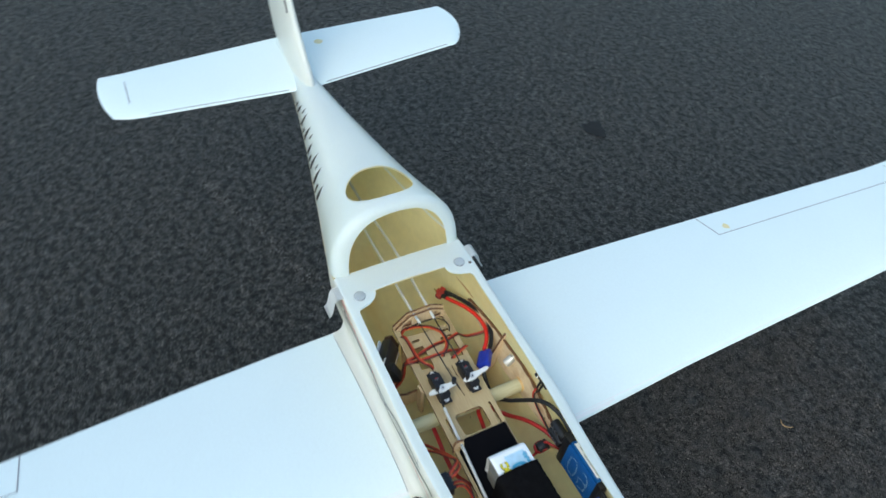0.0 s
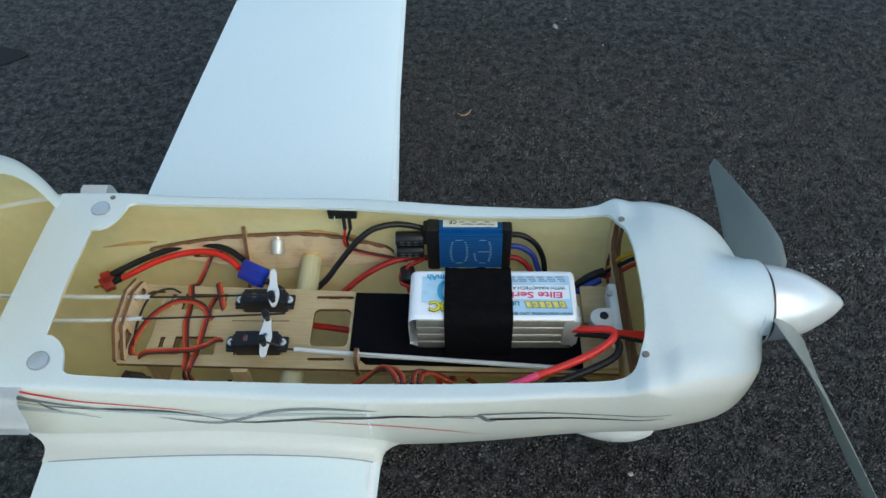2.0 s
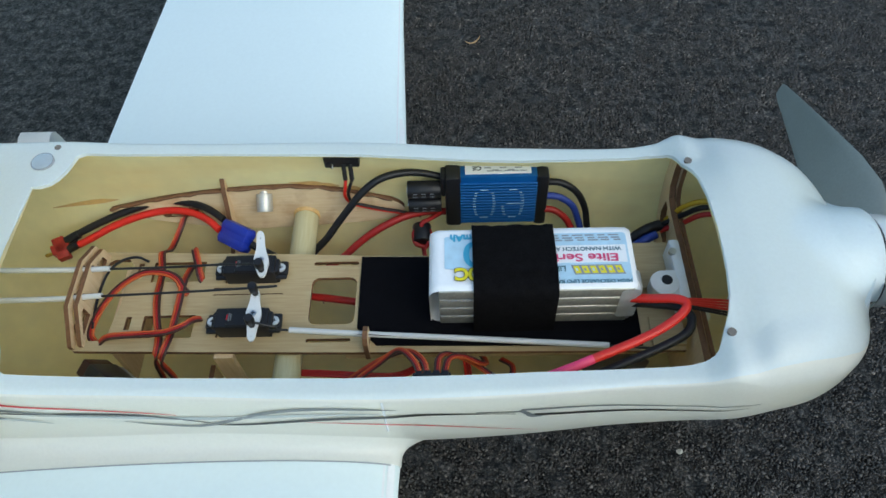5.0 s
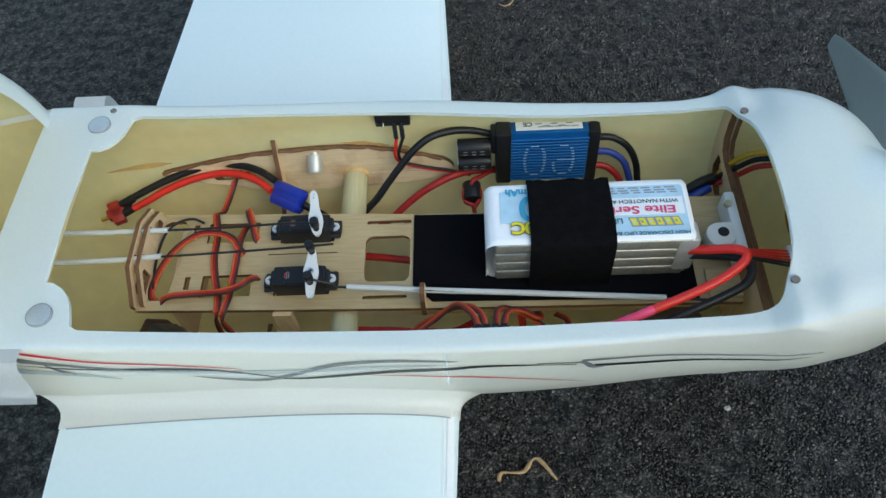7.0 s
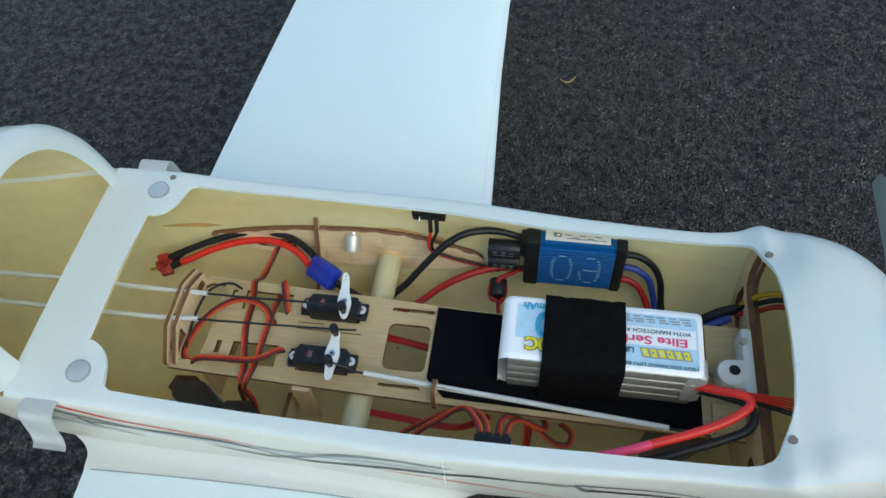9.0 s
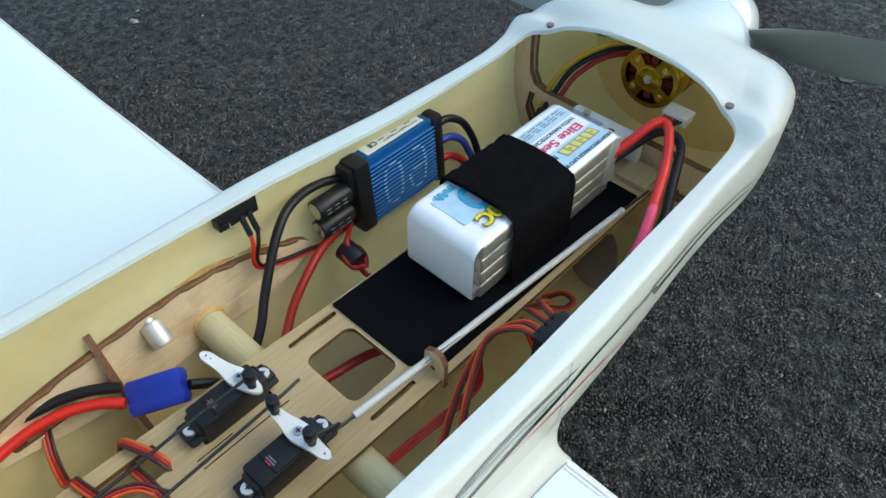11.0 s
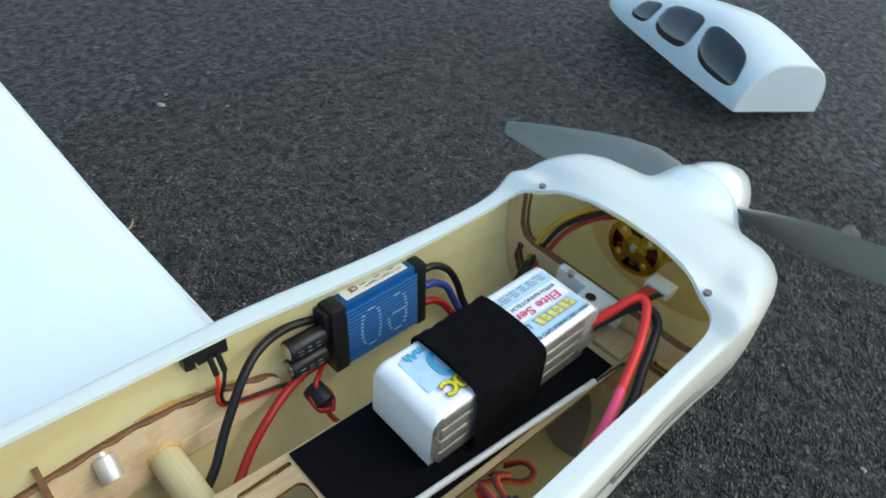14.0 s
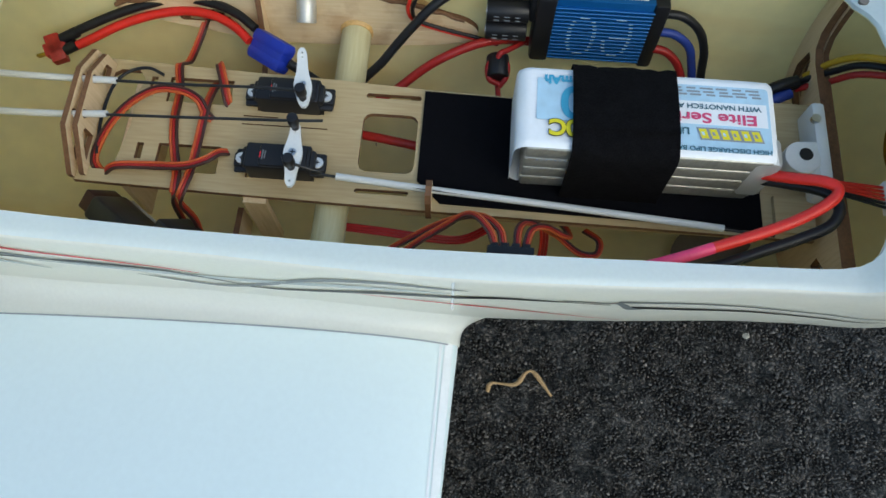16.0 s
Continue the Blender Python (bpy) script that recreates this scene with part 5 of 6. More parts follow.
lead([(-0.101, -0.01, 0.2015), (-0.106, -0.014, 0.2085), (-0.112, -0.02, 0.2105), (-0.123, -0.0245, 0.211), (-0.143, -0.0245, 0.209), (-0.158, -0.0255, 0.2085), (-0.165, -0.0275, 0.2035), (-0.1665, -0.026, 0.196)], "flat servo lead looped over the tray's end")
lead([(-0.168, -0.0265, 0.197), (-0.1715, -0.022, 0.205), (-0.169, -0.01, 0.2085), (-0.164, 0.002, 0.21), (-0.156, 0.012, 0.2115), (-0.144, 0.019, 0.213), (-0.131, 0.0195, 0.212), (-0.122, 0.0155, 0.2105), (-0.1175, 0.009, 0.208), (-0.112, 0.006, 0.2)], "flat servo lead looped over the tray's end")
wire_thing = thing("antenna_wire", "thin black wire curling over the tray", "wire", (-0.15, 0.03, TZ))
bm = sweep(smooth_path([(-0.17, -0.02, 0.206), (-0.172, 0.0, 0.207), (-0.17, 0.02, 0.208), (-0.163, 0.0295, 0.2085), (-0.153, 0.0325, 0.2085), (-0.145, 0.03, 0.2065)]), 0.0009, 8)
bmesh.ops.translate(bm, vec=(0.15, -0.03, -TZ), verts=bm.verts)
part("core", bm, RUBBER, wire_thing, smooth=60)

# ---- flight battery ----
BX, BY, BZ = 0.1125, -0.0005, TZ + 0.0016
battery = thing("flight_battery", "white-wrapped lithium battery with silver cells, strapped on a black pad", "battery", (BX, BY, BZ))


def bpart(name, bm, mats, parent=None, label="", smooth=35):
    bmesh.ops.translate(bm, vec=(-BX, -BY, -BZ), verts=bm.verts)
    return part(name, bm, mats, parent or battery, label, smooth)


x0, x1, y0, y1, bz0, bz1 = 0.0445, 0.1675, -0.0212, 0.0235, BZ, BZ + 0.0408
core = []
for k in range(4):
    h = (bz1 - bz0 - 0.003) / 4
    bpart("cell", box((x0 + x1) / 2 + 0.0015, (y0 + y1) / 2 - 0.0006, bz0 + 0.0015 + h * (k + 0.5), x1 - x0 - 0.008, y1 - y0 - 0.001, h * 0.985, 0.0013, 3), CELL, label="silver pouch cell" if k == 0 else "")
# wrap: bottom, rear end and top in one bent sheet
prof = [(x1, bz0 + 0.0003)] + [(x0 + 0.006, bz0 + 0.0003)] + [(x0 + 0.006 - 0.006 * math.sin(a), bz0 + 0.0063 - 0.006 * math.cos(a)) for a in (math.pi / 2 * k / 6 for k in range(1, 7))]
prof += [(x0 + 0.007 - 0.007 * math.cos(a), bz1 - 0.007 + 0.007 * math.sin(a)) for a in (math.pi / 2 * k / 6 for k in range(7))]
prof += [(x0 + (x1 - x0) * f, bz1) for f in (0.15, 0.3, 0.45, 0.6, 0.75, 0.9)] + [(x1 - 0.003, bz1 - 0.0004), (x1, bz1 - 0.003)]
rows = []
for x, z in prof:
    edge = 0.0032 if z > bz0 + 0.01 else 0.0
    rows.append([(x, y1 + 0.0003, z - edge), (x, y1 - 0.0006, z - edge * 0.3), (x, y1 - 0.0032, z)] + [(x, y0 + (y1 - y0) * f, z + (0.0004 * math.sin(9 * f + 40 * x) if z > bz1 - 0.001 else 0)) for f in np.linspace(0.9, 0.1, 8)] + [(x, y0 + 0.0026, z), (x, y0 + (0.0004 if z > bz0 + 0.004 else 0.0035), z - (0.0012 if z > bz0 + 0.01 else 0.0))])
bpart("wrap", grid(rows), WRAP, label="white printed wrap, open along the side", smooth=60)
bpart("front_tape", box(x1 - 0.0045, y0 + 0.0070, bz0 + 0.0225, 0.0135, 0.0158, 0.033, 0.003), CLEAR, label="frosted clear tape over the lead end")
LZ = bz1 + 0.0008


def label_at(x, y):
    """Print is read from the far side."""
    return Matrix.Translation((x - BX, y - BY, LZ + 0.0002 - BZ)) @ Matrix.Rotation(math.pi, 4, "Z")


def print_bar(x, y, sx, sy, mat, z=0.0):
    bpart("print_bar", box(x, y, LZ - 0.0001 + z, sx, sy, 0.0002), mat, smooth=None)


bpart("print_panel", plate(rect(0.1175, -0.0178, 0.1635, 0.0178, 0.002), [], 0.0003, lambda u, v, w: (u, v, LZ - 0.0002 + w)), [SKYPRINT, SKYPRINT], label="pale blue printed panel", smooth=None)
bpart("print_panel", plate(rect(0.054, -0.0065, 0.075, 0.0165, 0.001), [], 0.0003, lambda u, v, w: (u, v, LZ - 0.0002 + w)), [SKYPRINT, SKYPRINT], label="pale blue printed panel", smooth=None)
print_bar(0.1395, 0.0025, 0.0455, 0.0125, LABEL, -0.00003)
letters("print_line", "HIGH DISCHARGE LIPO BATTERY", 0.0034, label_at(0.163, -0.0158), TEAL, battery, 0.00004, width=0.054)
letters("print_line", "WITH NANOTECH ADDITIVE", 0.0038, label_at(0.1595, 0.0072), TEAL, battery, 0.00005, width=0.054)
letters("print_line", "Elite Series", 0.0076, label_at(0.1575, 0.0022), MAGENTA, battery, 0.00016, width=0.046)
# the maker's mark, as plain shapes
def slab(name, x, y, w, h, skew, mat, z):
    """A slanted flat shape on the label."""
    pts = [(x - w / 2 - skew, y - h / 2), (x + w / 2 - skew, y - h / 2), (x + w / 2 + skew, y + h / 2), (x - w / 2 + skew, y + h / 2)]
    bpart(name, plate(pts, [], 0.0002, lambda u, v, w0: (u, v, LZ + z + w0)), [mat, mat], smooth=None)


for k in range(6):
    lx = 0.1565 - 0.0049 * k
    slab("mark_edge", lx, -0.0088, 0.0050, 0.0066, -0.0009, GREYPRINT, 0.0001)
    slab("mark_shape", lx, -0.0088, 0.0034, 0.0050, -0.0007, YELLOWPRINT, 0.0002)
    slab("mark_slot", lx - 0.0004, -0.0088, 0.0012, 0.0018, -0.0003, SKYPRINT if k % 2 else GREYPRINT, 0.0003)
letters("print_line", "LiPo", 0.0052, label_at(0.1255, -0.0062), TEAL, battery, 0.0001)
for j, y in enumerate((0.0125, 0.0142, 0.0161)):
    for k in range(6):
        print_bar(0.158 - 0.0072 * k - 0.001 * j, y, 0.0052 + 0.001 * ((k * 7 + j) % 3 - 1), 0.0009, GREYPRINT)
letters("print_line", "mAh", 0.0068, label_at(0.0705, 0.0178), BLUEPRINT, battery, 0.0003)
letters("print_line", "0", 0.024, label_at(0.0772, 0.0115), BLUEPRINT, battery, 0.0006)
letters("print_edge", "0C", 0.0115, label_at(0.0738, -0.0068), DECAL_BLACK, battery, 0.0008)
letters("print_line", "0C", 0.0115, label_at(0.0738, -0.0068) @ Matrix.Translation((0, 0, 0.0002)), YELLOWPRINT, battery, 0.0004)
for j in range(7):
    bpart("print_bar", box(0.056 + 0.0022 * j, y0 - 0.0013, bz0 + 0.031, 0.0013, 0.0002, 0.0016), GREYPRINT, smooth=None)


def bwire(name, pts, r, mat, label=""):
    bm = sweep(smooth_path(pts), r, 10)
    return bpart(name, bm, mat, label=label, smooth=60)


bwire("red_power_lead", [(0.163, -0.019, 0.2305), (0.175, -0.0245, 0.2385), (0.1855, -0.029, 0.2455), (0.1905, -0.033, 0.2472), (0.1882, -0.0385, 0.2462), (0.177, -0.0458, 0.243), (0.16, -0.0535, 0.2405), (0.133, -0.0635, 0.2378)], 0.0027, RED, "thick red silicone lead")
bwire("pink_sleeve", [(0.136, -0.0624, 0.2381), (0.125, -0.0665, 0.237), (0.11, -0.071, 0.234), (0.092, -0.0735, 0.224), (0.08, -0.074, 0.205)], 0.0028, PINK, "pink shrink sleeve")
bwire("black_power_lead", [(0.163, -0.0185, 0.2245), (0.178, -0.0235, 0.2305), (0.19, -0.0305, 0.238), (0.1945, -0.0385, 0.2395), (0.1905, -0.047, 0.2375), (0.177, -0.0535, 0.2345), (0.16, -0.0602, 0.2325), (0.14, -0.0685, 0.2325), (0.118, -0.0735, 0.229), (0.098, -0.0765, 0.216), (0.085, -0.077, 0.2)], 0.0027, RUBBER, "thick black silicone lead")
for k, m in enumerate((RED, RED, RED, RED, RUBBER, RUBBER)):
    bwire("balance_core", [(0.164, -0.019, 0.2285), (0.182, -0.0215 - 0.0006 * k, 0.2335), (0.204, -0.022 - 0.0012 * k, 0.2325 - 0.0004 * k), (0.2225, -0.021 - 0.0021 * k, 0.2285)], 0.00075, m)
bpart("balance_plug", merged(box(0.2275, -0.0262, 0.228, 0.01, 0.0165, 0.006, 0.0008), box(0.232, -0.0262, 0.2302, 0.004, 0.0165, 0.002, 0.0004)), NYLON, label="white balance plug")

# strap over the battery
strap = thing("battery_strap", "wide black hook-and-loop strap wrapped over the battery", "strap", (0.0955, 0, TZ))
path = [(0.0258, TZ - 0.001), (0.0258, BZ + 0.02), (0.0256, bz1 - 0.002), (0.0245, bz1 + 0.0012), (0.021, bz1 + 0.0021), (0.01, bz1 + 0.0034), (0, bz1 + 0.0038), (-0.012, bz1 + 0.0033), (-0.0185, bz1 + 0.0021), (-0.0225, bz1 + 0.0009), (-0.0244, bz1 - 0.0028), (-0.0249, BZ + 0.03), (-0.0252, BZ + 0.018), (-0.0256, BZ + 0.006), (-0.0265, TZ - 0.001)]
rows = []
for y, z in path:
    rows.append([(x, y + 0.0003 * math.sin(x * 700), z + 0.0005 * math.sin(x * 260 + y * 300) + 0.0003 * math.sin(x * 610 - y * 500)) for x in np.linspace(-0.0248, 0.0248, 13)])
bm = grid(rows)
bmesh.ops.solidify(bm, geom=bm.faces[:], thickness=0.0017)
bmesh.ops.translate(bm, vec=(0, 0, -TZ), verts=bm.verts)
part("band", bm, STRAP, strap, smooth=60)

rows = []
for y, z in path[4:8]:
    rows.append([(x, y, z + 0.0014 - TZ + 0.0005 * math.sin(x * 260 + y * 300)) for x in np.linspace(-0.0243, 0.0243, 13)])
bm = grid(rows)
bmesh.ops.solidify(bm, geom=bm.faces[:], thickness=0.0015)
part("overlap", bm, STRAP, strap, "overlapping end of the strap", smooth=60)

# ---- speed controller ----
EX, EY, EZ = 0.0905, 0.0775, 0.1885
esc = thing("speed_controller", "blue anodised finned speed controller leaning on the hull's side", "speed controller", (EX, EY, EZ))
LEAN = Matrix.Rotation(radians(-5), 4, "X")


def epart(name, bm, mats, parent=None, label="", smooth=35):
    """Built round the case's foot, then leaned."""
    bmesh.ops.transform(bm, matrix=LEAN, verts=bm.verts)
    return part(name, bm, mats, parent or esc, label, smooth)


body = epart("heat_sink", box(0, 0.0008, 0.0235, 0.0525, 0.0135, 0.046, 0.0012), ANODISED, label="blue anodised heat sink")
for k in range(15):
    z = 0.0035 + 0.0027 * k
    epart("fin", box(0, -0.0068, z, 0.0525, 0.002, 0.00125, 0.0003, 1), ANODISED, body)
# large pale figures printed across the fins
for k in range(15):
    f = 1 - k / 14
    for cx, figure in ((0.0098, "6"), (-0.0098, "0")):
        spans = []
        if 0.08 < f < 0.92:
            curve = 0.0072 * math.sqrt(max(0.08, 1 - ((f - 0.5) / 0.46) ** 2))
            if f < 0.16 or f > 0.84:
                spans = [(-curve * 0.8, curve * 0.8)]
            elif figure == "0":
                spans = [(-curve - 0.001, -curve + 0.0017), (curve - 0.0017, curve + 0.001)]
            else:
                spans = [(-curve - 0.001, -curve + 0.0017)] + ([(curve - 0.0017, curve + 0.001)] if f < 0.48 else [(-curve, curve * 0.8)] if f < 0.56 else [])
        for a, b in spans:
            epart("figure_dash", box(cx - (a + b) / 2, -0.0079, 0.0035 + 0.0027 * (14 - k), (b - a) * 0.75, 0.0002, 0.0005), SKYPRINT, body, smooth=None)
epart("rear_cap", merged(box(-0.031, 0.0004, 0.0235, 0.011, 0.0165, 0.0475, 0.0022), box(-0.0365, 0.002, 0.036, 0.006, 0.014, 0.018, 0.0015)), BLACK, label="black plastic end cap")
epart("front_cap", box(0.0295, 0.0004, 0.0235, 0.0085, 0.0165, 0.0475, 0.0022), BLACK, label="black plastic end cap")
sticker = epart("label", box(-0.0005, 0.0012, 0.0468, 0.0445, 0.0092, 0.0003), LABEL, label="white rating label", smooth=None)
m = LEAN @ Matrix.Translation((0.0185, 0.0033, 0.0471)) @ Matrix.Rotation(math.pi, 4, "Z")
for k in range(5):
    epart("print_bar", box(-0.017 + 0.0052 * k + 0.0095, 0.0022 - 0.0022 * (k % 2), 0.0471, 0.0045, 0.0008, 0.0002), GREYPRINT, sticker, smooth=None)
    epart("print_bar", box(0.0165 - 0.0055 * k, -0.0008, 0.0471, 0.0048, 0.0007, 0.0002), GREYPRINT, sticker, smooth=None)
letters("approval_mark", "CE", 0.0052, LEAN @ Matrix.Translation((-0.0115, 0.0036, 0.0471)) @ Matrix.Rotation(math.pi, 4, "Z"), DECAL_BLACK, sticker, 0.0001)
for z in (0.0305, 0.0165):
    cap = epart("capacitor", rod((-0.0395, -0.0005, z), (-0.0625, -0.0005, z), 0.0062, seg=28, bevel=0.0006), BLACK, label="black capacitor can")
    epart("end_disc", rod((-0.0624, -0.0005, z), (-0.0628, -0.0005, z), 0.0048, seg=24), STEEL, cap, "bare metal end")
    for j in range(3):
        for h in (-0.0013, 0.0013):
            epart("print_bar", box(-0.0455 - 0.0058 * j, -0.0067, z + h, 0.003, 0.0002, 0.0005), GREYPRINT, cap, smooth=None)


def ewire(name, pts, r, mat, label="", parent=None):
    bm = sweep(smooth_path(pts), r, 10)
    bmesh.ops.translate(bm, vec=(-EX, -EY, -EZ), verts=bm.verts)
    return part(name, bm, mat, parent or esc, label, 60)


ewire("black_supply_lead", [(0.058, 0.086, 0.2225), (0.05, 0.0868, 0.2245), (0.038, 0.087, 0.228), (0.024, 0.0848, 0.2305), (0.01, 0.08, 0.2305), (-0.002, 0.0745, 0.224), (-0.012, 0.0695, 0.2135), (-0.022, 0.064, 0.202), (-0.03, 0.0585, 0.193), (-0.038, 0.0545, 0.186), (-0.048, 0.049, 0.179), (-0.06, 0.0445, 0.187), (-0.07, 0.043, 0.2), (-0.079, 0.045, 0.2065)], 0.0026, RUBBER, "thick black silicone lead")
ewire("red_supply_lead", [(0.056, 0.082, 0.1905), (0.048, 0.0815, 0.1915), (0.036, 0.0785, 0.1945), (0.022, 0.0735, 0.195), (0.006, 0.0675, 0.1905), (-0.008, 0.0625, 0.182), (-0.022, 0.054, 0.174), (-0.038, 0.042, 0.172), (-0.05, 0.032, 0.173), (-0.043, 0.022, 0.176), (-0.024, 0.0175, 0.178), (0.0, 0.013, 0.178), (0.02, 0.006, 0.176)], 0.0026, RED_DARK, "thick dark red lead")
ewire("black_motor_lead", [(0.121, 0.0775, 0.227), (0.133, 0.077, 0.226), (0.144, 0.075, 0.218), (0.151, 0.072, 0.204), (0.154, 0.066, 0.188), (0.158, 0.05, 0.176)], 0.0024, RUBBER)
ewire("blue_motor_lead", [(0.121, 0.0755, 0.2145), (0.132, 0.075, 0.2135), (0.142, 0.073, 0.206), (0.147, 0.07, 0.194), (0.151, 0.064, 0.182), (0.156, 0.05, 0.172)], 0.0024, BLUE_WIRE)
ewire("red_motor_lead", [(0.121, 0.0735, 0.2025), (0.13, 0.073, 0.201), (0.138, 0.0705, 0.195), (0.144, 0.066, 0.185), (0.15, 0.056, 0.174)], 0.0024, RED_DARK)
ewire("black_motor_lead", [(0.158, 0.05, 0.176), (0.172, 0.047, 0.19), (0.186, 0.049, 0.203), (0.204, 0.0545, 0.2055)], 0.0024, RUBBER)
ewire("blue_sleeve", [(0.165, 0.041, 0.184), (0.176, 0.0405, 0.195), (0.188, 0.044, 0.2035), (0.196, 0.048, 0.2045)], 0.0031, BLUE_WIRE, "blue shrink sleeve")
ewire("black_sleeve", [(0.176, 0.0465, 0.197), (0.188, 0.05, 0.2065), (0.199, 0.0535, 0.2085)], 0.0033, RUBBER)
ewire("receiver_lead_red", [(0.052, 0.08, 0.193), (0.042, 0.071, 0.196), (0.037, 0.0665, 0.197), (0.0365, 0.061, 0.189), (0.038, 0.054, 0.18), (0.039, 0.045, 0.18), (0.04, 0.03, 0.176)], 0.0016, RED_DARK)
ewire("receiver_lead_loop", [(0.038, 0.0545, 0.1855), (0.032, 0.056, 0.1885), (0.0315, 0.0635, 0.192), (0.037, 0.068, 0.1925), (0.042, 0.0645, 0.1915), (0.042, 0.0575, 0.189), (0.0385, 0.0535, 0.1845)], 0.0016, RED_DARK)
bm = rod((0.037, 0.0565, 0.1885), (0.0365, 0.07, 0.191), 0.0066, seg=20, bevel=0.0012)
bmesh.ops.translate(bm, vec=(-EX, -EY, -EZ), verts=bm.verts)
part("ferrite_ring", bm, BLACK, esc, "black ferrite ring")

# ---- plug and battery adapter lead ----
adapter = thing("power_adapter", "blue plug with red and black leads to a red plug", "connector", (-0.09, 0.052, 0.2))


def apart_piece(name, bm, mat, label="", smooth=35):
    bmesh.ops.translate(bm, vec=(0.09, -0.052, -0.2), verts=bm.verts)
    return part(name, bm, mat, adapter, label, smooth)


turn = Matrix.Rotation(radians(-36), 4, "Z") @ Matrix.Rotation(radians(-14), 4, "Y") @ Matrix.Rotation(radians(35), 4, "X")
apart_piece("plug_body", merged(box(-0.0905, 0.0535, 0.2045, 0.026, 0.0165, 0.0085, 0.0012, m=turn), *[box(-0.0905, 0.0535, 0.2045, 0.0275, 0.0062, 0.0096, 0.002, m=turn @ Matrix.Translation((0, e * 0.0043, 0))) for e in (1, -1)]), BLUE_PLUG, "blue nylon plug body")
apart_piece("black_lead", sweep(smooth_path([(-0.101, 0.0665, 0.2065), (-0.112, 0.0745, 0.2075), (-0.126, 0.081, 0.207), (-0.145, 0.0845, 0.2055), (-0.165, 0.082, 0.203), (-0.185, 0.076, 0.1995), (-0.204, 0.068, 0.1955), (-0.216, 0.062, 0.1925)]), 0.0026, 10), RUBBER, "thick black lead", 60)
apart_piece("red_lead", sweep(smooth_path([(-0.104, 0.06, 0.2035), (-0.113, 0.068, 0.2045), (-0.127, 0.0755, 0.204), (-0.145, 0.079, 0.202), (-0.165, 0.0765, 0.1995), (-0.184, 0.0705, 0.196), (-0.2, 0.063, 0.192), (-0.214, 0.0565, 0.189)]), 0.0026, 10), RED, "thick red lead", 60)
turn = Matrix.Rotation(radians(27), 4, "Z") @ Matrix.Rotation(radians(20), 4, "X")
apart_piece("end_plug", merged(box(-0.2205, 0.0565, 0.189, 0.0085, 0.0165, 0.0075, 0.001, m=turn), box(-0.2205, 0.0565, 0.189, 0.013, 0.0075, 0.0075, 0.001, m=turn)), RED_PLUG, "red plug body")
for e, mt in ((1, RUBBER), (-1, RUBBER)):
    apart_piece("shrink_sleeve", rod((-0.2085, 0.0625 + e * 0.003, 0.1925 + e * 0.0017), (-0.2175, 0.0585 + e * 0.003, 0.19 + e * 0.0017), 0.0032, seg=14), mt)
apart_piece("contact", box(-0.2285, 0.0528, 0.1875, 0.006, 0.001, 0.004, m=turn), GOLD, "brass contact blade")

# ---- power switch on the hull's side ----
switch = thing("power_switch", "black slide switch let into the hull's side", "switch", (-0.0145, 0.087, 0.245))
part("body", merged(box(0, 0, 0, 0.0235, 0.0085, 0.0105, 0.0009), box(-0.0085, -0.0045, -0.0015, 0.004, 0.003, 0.004, 0.0006)), BLACK, switch, "black plastic switch body")
part("solder_lug", rod((-0.0065, -0.0035, -0.002), (-0.0065, -0.0065, -0.0035), 0.0008, seg=8), STEEL, switch)
for e in (0, 1):
    part("shrink_sleeve", rod((0.001 + 0.0045 * e, -0.004, -0.0015), (0.0015 + 0.0045 * e, -0.0085, -0.0125), 0.0016, seg=10), RUBBER, switch)
for name, mat, e in (("red_core", RED, 0), ("black_core", RUBBER, 1)):
    pts = [(-0.013 + 0.0045 * e, 0.0785, 0.2325), (-0.014 + 0.003 * e, 0.0765, 0.226), (-0.0155 + 0.0025 * e, 0.0775, 0.217), (-0.0135 + 0.002 * e, 0.0785, 0.2085), (-0.006, 0.0785, 0.2035 + 0.0015 * e), (0.008, 0.0785, 0.1985 + 0.0015 * e), (0.022, 0.0785, 0.1945 + 0.0015 * e), (0.036, 0.078, 0.191)]
    bm = sweep(smooth_path([(x + 0.0145, y - 0.087, z - 0.245) for x, y, z in pts]), 0.0011, 8)
    part(name, bm, mat, switch, smooth=60)

# ---- receiver, joined leads ----
rx = thing("receiver", "black receiver in shiny wrap leaning under the tray's end", "receiver", (-0.148, -0.055, 0.19))
turn = Matrix.Rotation(radians(-36), 4, "Z") @ Matrix.Rotation(radians(30), 4, "X")
part("case", merged(box(0, 0, 0, 0.05, 0.0135, 0.024, 0.0025, m=turn), box(0.021, 0.0, 0.0, 0.012, 0.0148, 0.0255, 0.0015, m=turn)), COLLAR, rx, "glossy black wrapped case")
# glint on the glossy wrap, added as a small pale plate
part("tag", box(0, 0, 0, 0.011, 0.004, 0.0006, 0.0002, m=Matrix.Translation((0.0085, -0.0075, 0.0125)) @ turn), LABEL, rx, "small pale oval painted as a glint")
for dx, dy in ((-0.007, -0.0085), (0.0085, 0.004)):
    part("wrap_edge", box(0, 0, 0, 0.044, 0.0012, 0.0222, 0.0004, m=Matrix.Translation((dx * 0.6, dy, 0.0012)) @ turn), TAPE, rx, "crinkled clear edge of the wrap")
part("end_block", box(0, 0, 0, 0.007, 0.011, 0.02, 0.001, m=Matrix.Translation((-0.0225, 0.0165, 0)) @ turn), BROWN, rx)
plug = thing("lead_joiner", "black plug block joining several orange servo leads", "connector", (0.046, -0.069, 0.2235))
